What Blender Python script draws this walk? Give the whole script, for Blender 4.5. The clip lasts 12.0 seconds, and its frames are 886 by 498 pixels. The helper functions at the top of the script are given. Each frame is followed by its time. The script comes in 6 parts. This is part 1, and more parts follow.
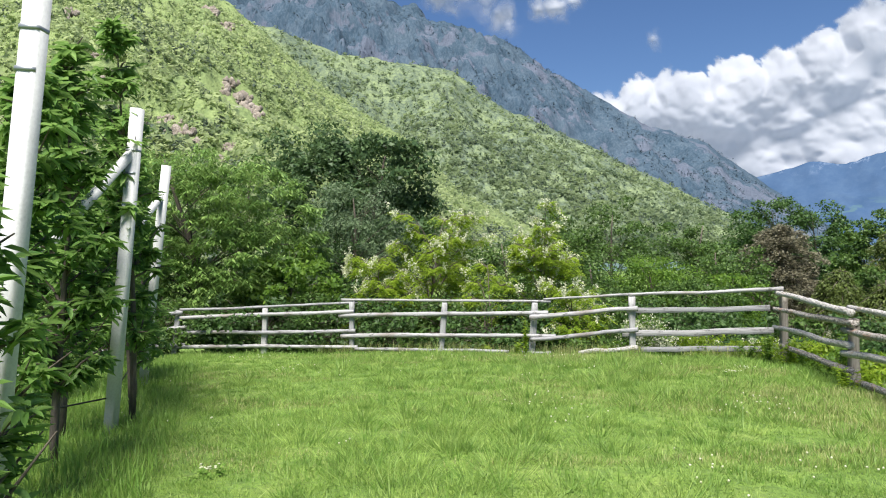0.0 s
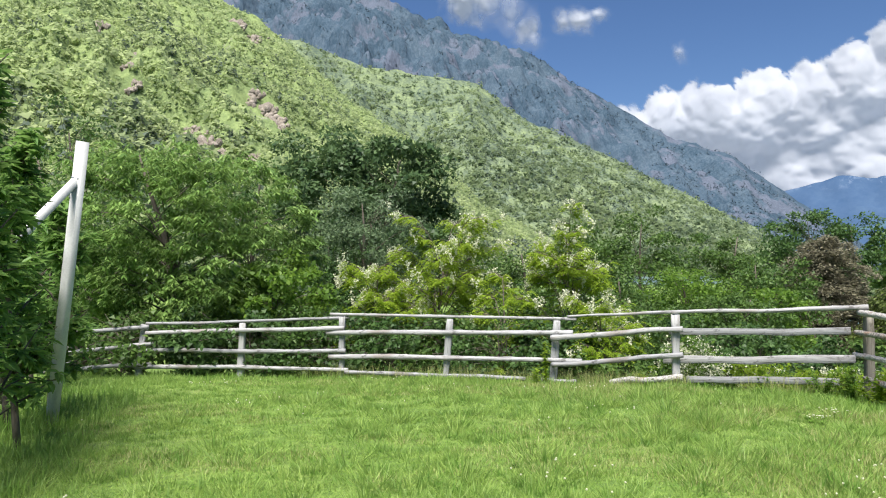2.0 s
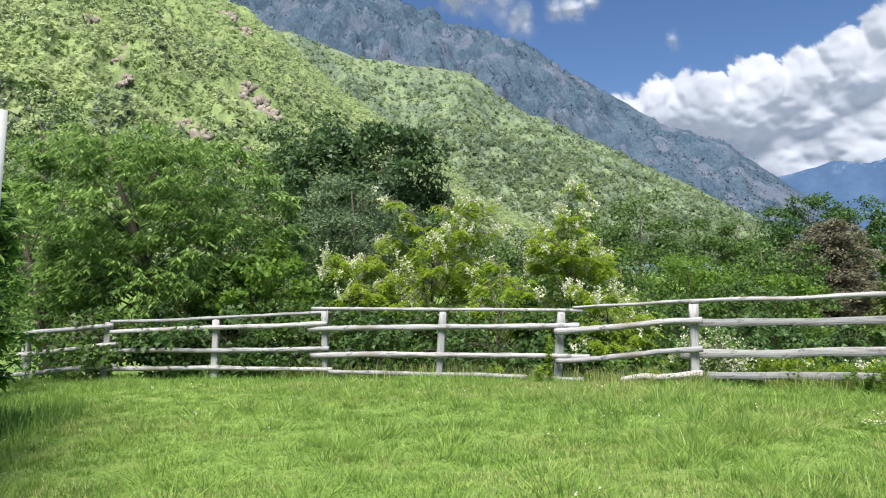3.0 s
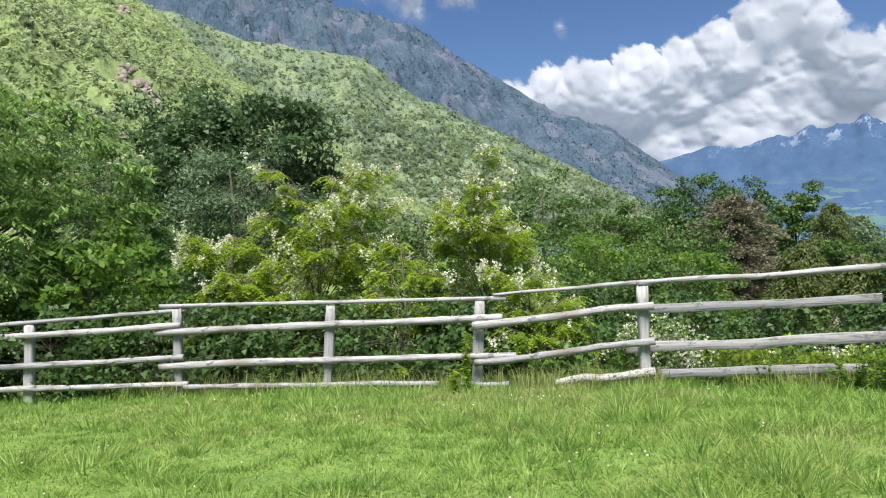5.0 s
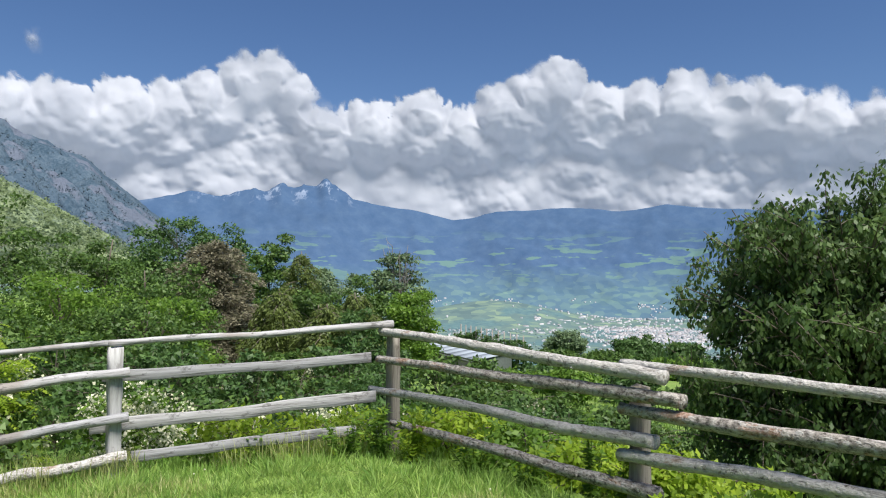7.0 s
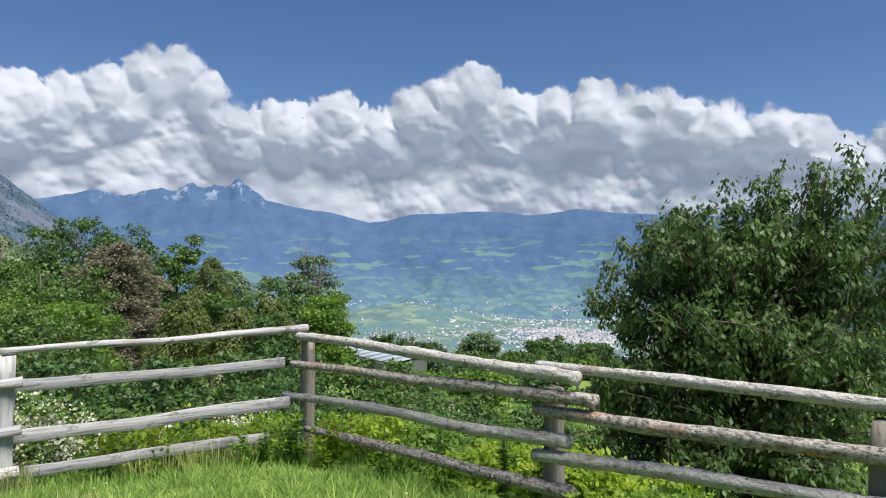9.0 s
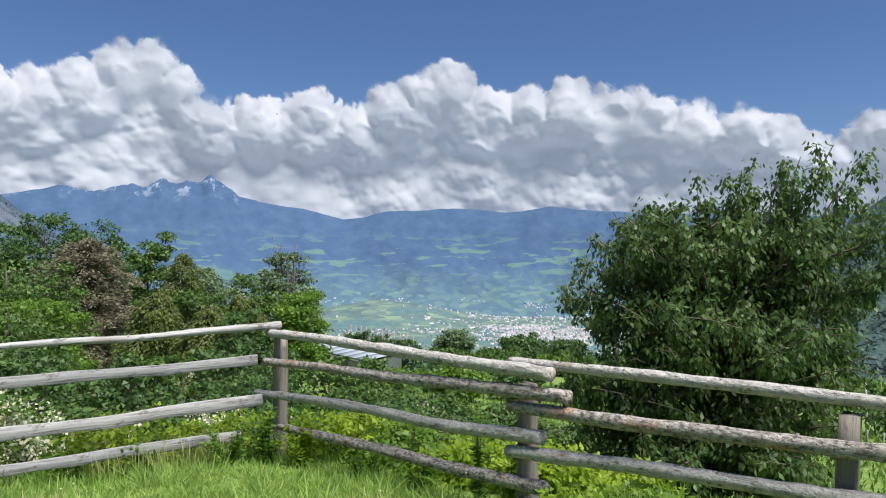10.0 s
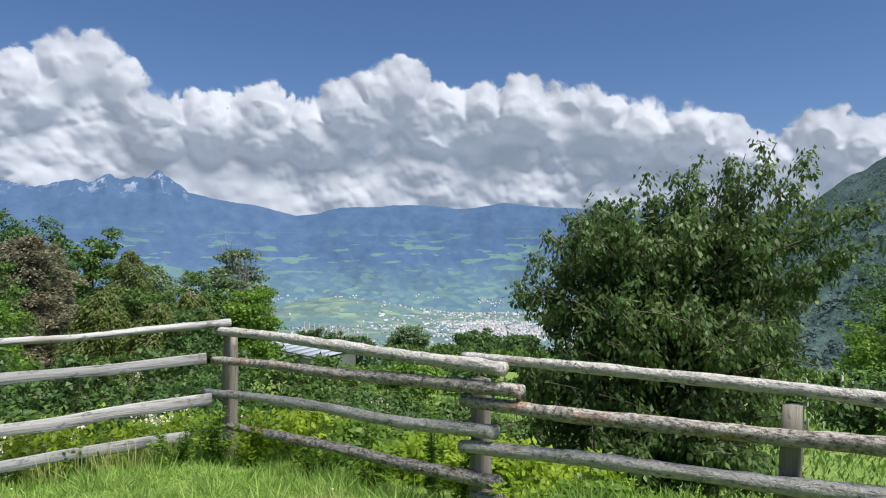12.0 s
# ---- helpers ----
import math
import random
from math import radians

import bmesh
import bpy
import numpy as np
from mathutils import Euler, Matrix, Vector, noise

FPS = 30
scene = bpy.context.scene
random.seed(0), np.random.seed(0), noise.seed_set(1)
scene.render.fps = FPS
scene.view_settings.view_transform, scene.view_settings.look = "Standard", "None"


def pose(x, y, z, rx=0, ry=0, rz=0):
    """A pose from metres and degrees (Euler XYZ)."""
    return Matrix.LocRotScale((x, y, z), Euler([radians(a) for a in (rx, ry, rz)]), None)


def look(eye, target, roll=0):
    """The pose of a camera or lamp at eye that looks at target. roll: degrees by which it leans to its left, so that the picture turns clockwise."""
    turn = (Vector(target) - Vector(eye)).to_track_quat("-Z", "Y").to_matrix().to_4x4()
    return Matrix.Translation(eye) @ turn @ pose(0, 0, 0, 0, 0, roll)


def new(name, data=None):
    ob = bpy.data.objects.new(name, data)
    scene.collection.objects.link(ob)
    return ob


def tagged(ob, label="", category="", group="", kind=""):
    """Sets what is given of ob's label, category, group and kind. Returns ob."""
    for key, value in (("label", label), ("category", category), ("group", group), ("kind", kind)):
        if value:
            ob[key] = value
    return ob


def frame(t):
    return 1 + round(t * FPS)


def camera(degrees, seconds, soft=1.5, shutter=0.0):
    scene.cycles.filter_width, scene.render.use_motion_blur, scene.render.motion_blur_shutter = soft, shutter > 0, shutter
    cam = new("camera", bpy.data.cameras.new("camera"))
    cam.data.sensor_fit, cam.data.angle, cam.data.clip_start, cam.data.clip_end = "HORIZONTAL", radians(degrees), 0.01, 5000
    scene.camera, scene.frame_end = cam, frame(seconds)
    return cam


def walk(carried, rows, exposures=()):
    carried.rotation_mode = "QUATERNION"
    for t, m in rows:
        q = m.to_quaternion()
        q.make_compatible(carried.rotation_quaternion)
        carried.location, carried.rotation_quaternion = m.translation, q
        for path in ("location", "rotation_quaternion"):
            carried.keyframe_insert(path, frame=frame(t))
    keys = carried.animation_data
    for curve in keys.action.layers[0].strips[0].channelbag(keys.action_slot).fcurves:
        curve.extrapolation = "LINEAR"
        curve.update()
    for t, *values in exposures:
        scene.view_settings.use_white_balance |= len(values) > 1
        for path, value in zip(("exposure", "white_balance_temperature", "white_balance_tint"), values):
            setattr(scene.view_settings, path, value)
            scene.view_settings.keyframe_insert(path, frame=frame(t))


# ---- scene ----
cam = camera(63.0, 12.0, soft=1.1)
PATH = [
    (0, (0.755, -2.56, 1.905), (0.642, -0.563, 1.934), -0.8),
    (0.5, (0.850, -1.915, 1.888), (0.722, 0.081, 1.934), -0.35),
    (1, (0.885, -1.330, 1.864), (0.746, 0.664, 1.924), -0.0),
    (1.5, (0.912, -0.720, 1.850), (0.745, 1.272, 1.920), 0.0),
    (2, (0.945, -0.050, 1.833), (0.769, 1.942, 1.896), -0.3),
    (2.5, (0.905, 0.610, 1.832), (0.728, 2.601, 1.879), -0.55),
    (2.7, (0.900, 0.860, 1.815), (0.726, 2.852, 1.859), -0.8),
    (4.5, (0.877, 3.197, 1.731), (0.830, 5.197, 1.726), -2.8),
    (5, (0.827, 3.799, 1.684), (0.946, 5.795, 1.675), -2.4),
    (5.5, (0.926, 4.353, 1.715), (1.436, 6.286, 1.729), -1.4),
    (6, (1.064, 4.737, 1.751), (1.951, 6.529, 1.792), -0.7),
    (6.5, (1.179, 5.017, 1.755), (2.359, 6.630, 1.820), -0.1),
    (7, (1.240, 5.160, 1.766), (2.609, 6.616, 1.849), 0.2),
    (7.2, (1.250, 5.185, 1.768), (2.664, 6.598, 1.853), 0.25),
    (9, (1.254, 5.190, 1.769), (2.782, 6.476, 1.860), 0.1),
    (9.5, (1.262, 5.192, 1.763), (2.812, 6.453, 1.850), 0.1),
    (10, (1.272, 5.197, 1.765), (2.845, 6.430, 1.848), 0.1),
    (10.5, (1.284, 5.203, 1.761), (2.879, 6.407, 1.842), 0.15),
    (11, (1.295, 5.204, 1.758), (2.911, 6.380, 1.834), 0.0),
    (11.5, (1.298, 5.206, 1.758), (2.932, 6.357, 1.833), -0.05),
    (12, (1.305, 5.209, 1.756), (2.953, 6.340, 1.829), -0.2),
]
walk(cam, [(t, look(eye, target, roll)) for t, eye, target, roll in PATH], [(0, 0.99), (4.5, 0.95), (6, 0.85), (7, 0.81), (12, 0.83)])

# ---------------------------------------------------------------- light
SUN_BEARING, SUN_HEIGHT = 187.0, 61.0


def toward(bearing, height=0.0):
    """Unit way for a bearing clockwise from +Y and an angle above the level, in degrees."""
    b, h = radians(bearing), radians(height)
    return Vector((math.sin(b) * math.cos(h), math.cos(b) * math.cos(h), math.sin(h)))


world = bpy.data.worlds.new("sky")
scene.world = world
world.use_nodes = True
wn = world.node_tree
sky = wn.nodes.new("ShaderNodeTexSky")
sky.sky_type = "NISHITA"
sky.sun_disc = False
sky.sun_elevation, sky.sun_rotation = radians(SUN_HEIGHT), radians(SUN_BEARING)
sky.altitude, sky.air_density, sky.dust_density, sky.ozone_density = 600, 1.0, 0.2, 5.0
richer = wn.nodes.new("ShaderNodeHueSaturation")
richer.inputs["Hue"].default_value = 0.506
richer.inputs["Saturation"].default_value = 1.10
wn.links.new(sky.outputs["Color"], richer.inputs["Color"])
wn.links.new(richer.outputs["Color"], wn.nodes["Background"].inputs["Color"])
wn.nodes["Background"].inputs["Strength"].default_value = 0.057

lamp = bpy.data.lights.new("sun", "SUN")
lamp.energy, lamp.angle, lamp.color = 4.9, radians(30.0), (1.0, 0.955, 0.895)
sun = new("sun", lamp)
sun.matrix_world = look(toward(SUN_BEARING, SUN_HEIGHT) * 100, (0, 0, 0))


# ---------------------------------------------------------------- materials
class Nodes:
    """A node material under construction."""

    def __init__(self, name, rough=0.8):
        self.m = bpy.data.materials.new(name)
        self.m.use_nodes = True
        self.t = self.m.node_tree
        self.bsdf = self.t.nodes["Principled BSDF"]
        self.bsdf.inputs["Roughness"].default_value = rough

    def node(self, kind, **values):
        n = self.t.nodes.new(kind)
        for key, value in values.items():
            n.inputs[key].default_value = value
        return n

    def link(self, a, b):
        self.t.links.new(a, b)

    def coords(self, stretch=(1, 1, 1)):
        c = self.node("ShaderNodeTexCoord")
        m = self.node("ShaderNodeMapping", Scale=stretch)
        self.link(c.outputs["Object"], m.inputs["Vector"])
        return m.outputs["Vector"]

    def noise(self, scale, detail=4.0, vec=None, rough=0.6):
        n = self.node("ShaderNodeTexNoise", Scale=scale, Detail=detail, Roughness=rough)
        if vec is not None:
            self.link(vec, n.inputs["Vector"])
        return n.outputs["Fac"]

    def ramp(self, fac, *stops):
        r = self.t.nodes.new("ShaderNodeValToRGB")
        e = r.color_ramp.elements
        while len(e) < len(stops):
            e.new(0.5)
        for el, (at, col) in zip(e, stops):
            el.position, el.color = at, (*col, 1)
        self.link(fac, r.inputs["Fac"])
        return r.outputs["Color"]

    def mix(self, fac, a, b, how="MIX"):
        n = self.t.nodes.new("ShaderNodeMix")
        n.data_type, n.blend_type = "RGBA", how
        for sock, v in ((n.inputs[0], fac), (n.inputs[6], a), (n.inputs[7], b)):
            if isinstance(v, bpy.types.NodeSocket):
                self.link(v, sock)
            else:
                sock.default_value = v if isinstance(v, (int, float)) else (*v, 1)
        return n.outputs[2]

    def color(self, c):
        self.link(c, self.bsdf.inputs["Base Color"])
        return self

    def bump(self, fac, strength, distance):
        b = self.node("ShaderNodeBump", Strength=strength, Distance=distance)
        self.link(fac, b.inputs["Height"])
        self.link(b.outputs["Normal"], self.bsdf.inputs["Normal"])
        return self


def leaf_material(name, dark, mid, light, glow=0.34, rough=0.5, spot=0.9, patchy=0.3):
    """Leaves: each one its own shade, thin enough to let some light through."""
    n = Nodes(name, rough)
    geo = n.node("ShaderNodeNewGeometry")
    shade = n.ramp(geo.outputs["Random Per Island"], (0.0, dark), (0.55, mid), (1.0, light))
    patch = n.noise(spot, 3.0, n.coords())
    col = n.mix(n.ramp(patch, (0.35, (0, 0, 0)), (0.65, (1, 1, 1))), n.mix(patchy, shade, dark), n.mix(patchy, shade, light))
    n.color(col)
    thin = n.node("ShaderNodeBsdfTranslucent")
    n.link(n.mix(0.6, col, light), thin.inputs["Color"])
    both = n.node("ShaderNodeMixShader", Fac=glow)
    n.link(n.bsdf.outputs["BSDF"], both.inputs[1])
    n.link(thin.outputs["BSDF"], both.inputs[2])
    n.link(both.outputs["Shader"], n.t.nodes["Material Output"].inputs["Surface"])
    n.bsdf.inputs["Specular IOR Level"].default_value = 0.3
    return n.m


def bark_material(name, dark, light, scale=6.0, lichen=None, stretch=(1, 1, 0.25), depth=0.02):
    n = Nodes(name, 0.85)
    v = n.coords(stretch)
    coarse, fine = n.noise(scale, 5, v), n.noise(scale * 7, 4, v)
    col = n.mix(0.5, n.ramp(coarse, (0.3, dark), (0.7, light)), n.ramp(fine, (0.3, dark), (0.7, light)))
    if lichen:
        spots = n.ramp(n.noise(scale * 0.7, 3, n.coords()), (0.58, (0, 0, 0)), (0.66, (1, 1, 1)))
        col = n.mix(spots, col, lichen)
    return n.color(col).bump(fine, 0.6, depth).m


def weathered_wood(name, pale, grey, dark, warm=None):
    """Silvered timber with the grain along the object's own x axis, cracks and a few warm patches."""
    n = Nodes(name, 0.85)
    info = n.node("ShaderNodeObjectInfo")
    along = n.coords((0.7, 14, 14))
    grain, wide = n.noise(3.0, 6, along, 0.7), n.noise(2.2, 3, n.coords((0.6, 2, 2)))
    col = n.ramp(grain, (0.36, dark), (0.45, grey), (0.60, pale))
    col = n.mix(n.ramp(wide, (0.4, (0, 0, 0)), (0.7, (1, 1, 1))), col, n.mix(0.55, col, grey))
    if warm:
        rust = n.ramp(n.noise(1.6, 4, n.coords((0.8, 3, 3))), (0.56, (0, 0, 0)), (0.68, (0.75,) * 3))
        col = n.mix(rust, col, warm)
    knots = n.ramp(n.noise(9, 4, n.coords((0.7, 1.3, 1.3)), 0.65), (0.36, (0.7,) * 3), (0.42, (0, 0, 0)))
    col = n.mix(knots, col, dark)
    tone = n.ramp(info.outputs["Random"], (0.0, (0.82, 0.82, 0.82)), (1.0, (1.08, 1.06, 1.03)))
    col = n.mix(1.0, col, tone, "MULTIPLY")
    return n.color(col).bump(grain, 0.7, 0.012).m


def rough_log(name, bark, bare, warm, warm_at=0.56):
    """Log: patches of flaking bark over bare wood, dark checks, pale lichen and a few orange scars."""
    n = Nodes(name, 0.9)
    round_, long_ = n.coords((3.0, 5, 5)), n.coords((1.0, 16, 16))
    plates, fine, checks = n.noise(3.4, 6, round_, 0.7), n.noise(26, 4, n.coords((1.0, 1.6, 1.6)), 0.7), n.noise(3.0, 5, long_, 0.7)
    col = n.mix(n.ramp(plates, (bark, (1, 1, 1)), (bark + 0.05, (0, 0, 0))), bare, n.mix(n.ramp(fine, (0.4, (0, 0, 0)), (0.6, (1, 1, 1))), (0.075, 0.060, 0.047), (0.30, 0.255, 0.21)))
    col = n.mix(n.ramp(checks, (0.36, (0.75,) * 3), (0.44, (0, 0, 0))), col, (0.05, 0.042, 0.035))
    scars = n.ramp(n.noise(2.3, 5, n.coords((1.2, 3, 3)), 0.7), (warm_at, (0, 0, 0)), (warm_at + 0.05, (0.85,) * 3))
    col = n.mix(scars, col, warm)
    lichen = n.ramp(n.noise(13, 4, n.coords(), 0.65), (0.58, (0, 0, 0)), (0.63, (0.6,) * 3))
    col = n.mix(lichen, col, (0.46, 0.47, 0.45))
    col = n.mix(0.36, col, n.ramp(fine, (0.36, (0.06, 0.052, 0.044)), (0.60, (0.62, 0.60, 0.57))))
    return n.color(col).bump(n.mix(0.4, plates, fine), 1.0, 0.055).m


def forest_floor_material(name, *cols, scale=0.02, rock=None, rock_at=0.62, rock_scale=0.006, bump=6.0, steep=1.0):
    """Far slopes: mottled woods with bare rock where the slope breaks."""
    n = Nodes(name, 0.95)
    n.bsdf.inputs["Specular IOR Level"].default_value = 0.05
    v = n.coords((1, 1, steep))
    big, small = n.noise(scale * 0.35, 5, v), n.noise(scale * 4, 6, v, 0.7)
    col = n.mix(0.55, n.ramp(big, (0.41, cols[0]), (0.5, cols[1]), (0.60, cols[2])),
                n.ramp(small, (0.40, cols[0]), (0.5, cols[1]), (0.60, cols[2])))
    if rock:
        r = n.ramp(n.noise(rock_scale, 7, n.coords((1, 1, 0.6)), 0.68), (rock_at, (0, 0, 0)), (rock_at + 0.05, (1, 1, 1)))
        stone = n.ramp(n.noise(scale * 6, 5, n.coords((1, 1, 0.3))), (0.3, tuple(c * 0.6 for c in rock)), (0.7, rock))
        col = n.mix(r, col, stone)
    return n.color(col).bump(small, 0.8, bump).m


GREEN_DARK = leaf_material("dark_leaves", (0.024, 0.058, 0.014), (0.052, 0.112, 0.028), (0.105, 0.19, 0.05))
GREEN_CHESTNUT = leaf_material("chestnut_leaves", (0.045, 0.105, 0.022), (0.115, 0.225, 0.045), (0.29, 0.42, 0.12))
GREEN_OAK = leaf_material("oak_leaves", (0.030, 0.066, 0.026), (0.064, 0.118, 0.042), (0.115, 0.185, 0.068))
GREEN_GREY = leaf_material("grey_green_leaves", (0.06, 0.10, 0.05), (0.12, 0.18, 0.09), (0.19, 0.265, 0.13))
GREEN_LOCUST = leaf_material("locust_leaves", (0.10, 0.18, 0.012), (0.21, 0.325, 0.022), (0.40, 0.52, 0.06), 0.55)
GREEN_MID = leaf_material("mixed_leaves", (0.026, 0.062, 0.014), (0.062, 0.125, 0.025), (0.13, 0.215, 0.045))
GREEN_BRIGHT = leaf_material("bright_leaves", (0.045, 0.105, 0.014), (0.10, 0.20, 0.024), (0.21, 0.34, 0.05), 0.5)
GREEN_CHERRY = leaf_material("cherry_leaves", (0.026, 0.062, 0.016), (0.055, 0.112, 0.028), (0.135, 0.205, 0.06), 0.4)
GREEN_APPLE = leaf_material("orchard_leaves", (0.055, 0.13, 0.028), (0.115, 0.25, 0.055), (0.28, 0.44, 0.12), 0.45, 0.45)
GREEN_SPRUCE = leaf_material("larch_needles", (0.05, 0.075, 0.018), (0.095, 0.135, 0.03), (0.16, 0.21, 0.05), 0.4)
BROWN_PINE = leaf_material("brown_pine_needles", (0.12, 0.122, 0.078), (0.195, 0.185, 0.122), (0.28, 0.26, 0.175), 0.35)
WHITE_BLOOM = leaf_material("white_blossom", (0.55, 0.57, 0.36), (0.70, 0.71, 0.50), (0.80, 0.80, 0.64), 0.4)
# meadow and tussock grass: dark and light patches stand in for tuft shading
GRASS_SHORT = leaf_material("meadow_grass", (0.085, 0.195, 0.028), (0.20, 0.36, 0.058), (0.42, 0.54, 0.15), 0.5, 0.5, 4.2, 0.6)
GRASS_TALL = leaf_material("tall_grass", (0.11, 0.24, 0.032), (0.19, 0.36, 0.054), (0.33, 0.46, 0.12), 0.5, 0.5, 1.6, 0.4)
GRASS_TUSSOCK = leaf_material("tussock_grass", (0.065, 0.165, 0.024), (0.175, 0.34, 0.052), (0.42, 0.54, 0.15), 0.5, 0.5, 4.2, 0.6)
GRASS_SLOPE = leaf_material("slope_grass", (0.07, 0.145, 0.020), (0.105, 0.20, 0.028), (0.165, 0.26, 0.045), 0.5)
GRASS_DRY = leaf_material("dry_grass", (0.22, 0.28, 0.07), (0.31, 0.35, 0.11), (0.42, 0.42, 0.19), 0.4)
BARK = bark_material("tree_bark", (0.045, 0.035, 0.028), (0.17, 0.14, 0.11))
BARK_PALE = bark_material("pale_bark", (0.10, 0.09, 0.08), (0.32, 0.30, 0.27))
WOOD_GREY = weathered_wood("silvered_wood", (0.42, 0.425, 0.435), (0.28, 0.28, 0.285), (0.07, 0.066, 0.064), (0.21, 0.185, 0.165))
WOOD_POST = weathered_wood("post_wood", (0.44, 0.445, 0.445), (0.36, 0.362, 0.36), (0.22, 0.215, 0.21))
WOOD_DARK_POST = weathered_wood("old_post_wood", (0.25, 0.235, 0.205), (0.18, 0.165, 0.14), (0.08, 0.07, 0.055))
WOOD_PLANK = weathered_wood("sawn_plank_wood", (0.36, 0.365, 0.375), (0.26, 0.26, 0.265), (0.085, 0.08, 0.078))
LOG_BARK = rough_log("barked_log", 0.52, (0.43, 0.395, 0.355), (0.36, 0.17, 0.085), 0.57)
LOG_BARE = rough_log("bare_log", 0.40, (0.52, 0.50, 0.47), (0.30, 0.19, 0.12), 0.62)


def concrete():
    n = Nodes("pale_concrete", 0.8)
    a, b = n.noise(3.0, 4, n.coords()), n.noise(60, 3, n.coords())
    col = n.mix(0.3, n.ramp(a, (0.3, (0.50, 0.51, 0.505)), (0.7, (0.66, 0.665, 0.655))), n.ramp(b, (0.35, (0.42, 0.42, 0.41)), (0.6, (0.66, 0.66, 0.65))))
    return n.color(col).bump(b, 0.3, 0.004).m


def plain(name, col, rough=0.7, metal=0.0, vary=0.15, scale=8.0):
    n = Nodes(name, rough)
    n.bsdf.inputs["Metallic"].default_value = metal
    f = n.noise(scale, 4, n.coords())
    return n.color(n.ramp(f, (0.3, tuple(c * (1 - vary) for c in col)), (0.7, tuple(min(1, c * (1 + vary)) for c in col)))).m


CONCRETE = concrete()
STEEL = plain("galvanised_steel", (0.32, 0.34, 0.36), 0.45, 0.6)
HOSE = plain("black_hose", (0.02, 0.02, 0.02), 0.5)


def meadow_material():
    n = Nodes("meadow_soil_and_grass", 0.95)
    v = n.coords()
    big, mid, lump, fine = n.noise(0.35, 4, v), n.noise(2.2, 5, v), n.noise(9, 3, n.coords((1, 1, 1))), n.noise(38, 4, v)
    col = n.mix(0.5, n.ramp(mid, (0.35, (0.085, 0.16, 0.020)), (0.5, (0.14, 0.235, 0.032)), (0.66, (0.21, 0.27, 0.065))),
                n.ramp(fine, (0.38, (0.06, 0.11, 0.016)), (0.62, (0.20, 0.31, 0.05))))
    col = n.mix(n.ramp(big, (0.55, (0, 0, 0)), (0.75, (0.6,) * 3)), col, (0.25, 0.26, 0.10))
    # hollows between tufts darkened in the colour, for the shade in them
    col = n.mix(n.ramp(lump, (0.40, (0.55,) * 3), (0.52, (0, 0, 0))), col, (0.065, 0.125, 0.018))
    return n.color(col).bump(n.mix(0.7, fine, lump), 0.8, 0.09).m


MEADOW = meadow_material()


def valley_material():
    """Fields of the valley floor: patches of meadow and orchard divided by hedges."""
    n = Nodes("hazy_valley_fields", 0.95)
    n.bsdf.inputs["Specular IOR Level"].default_value = 0.05
    v = n.coords()
    cells = n.node("ShaderNodeTexVoronoi", Scale=0.024)
    n.link(v, cells.inputs["Vector"])
    wob = n.noise(0.004, 5, v)
    # bluish tint: aerial haze is put into the field and wood colours
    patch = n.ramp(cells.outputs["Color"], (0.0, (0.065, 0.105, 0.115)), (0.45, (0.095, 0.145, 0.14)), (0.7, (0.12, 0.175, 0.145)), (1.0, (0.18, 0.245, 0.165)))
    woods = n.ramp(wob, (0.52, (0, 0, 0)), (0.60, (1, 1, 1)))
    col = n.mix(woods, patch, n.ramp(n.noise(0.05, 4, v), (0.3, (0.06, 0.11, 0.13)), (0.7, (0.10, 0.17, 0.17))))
    return n.color(col).bump(n.noise(0.08, 4, v), 0.6, 3.0).m


VALLEY = valley_material()
SLOPE_NEAR = forest_floor_material("spring_woods_ground", (0.13, 0.18, 0.08), (0.19, 0.25, 0.10), (0.27, 0.34, 0.14), scale=0.032, rock=(0.36, 0.33, 0.32), rock_at=0.64, rock_scale=0.012)
SLOPE_MID = forest_floor_material("mixed_woods_ground", (0.07, 0.10, 0.075), (0.135, 0.175, 0.115), (0.23, 0.285, 0.14), scale=0.026, rock=(0.30, 0.30, 0.32), rock_at=0.68)
# blue-greys here carry the distance haze in the base colour
SLOPE_FAR = forest_floor_material("hazy_rock_face", (0.034, 0.060, 0.086), (0.056, 0.088, 0.122), (0.088, 0.122, 0.155), scale=0.03, rock=(0.128, 0.152, 0.20), rock_at=0.53, steep=0.3)
# darker woods ground: the hillside's shade is put into the colour
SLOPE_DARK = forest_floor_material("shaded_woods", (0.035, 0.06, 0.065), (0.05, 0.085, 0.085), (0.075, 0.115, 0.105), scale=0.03)


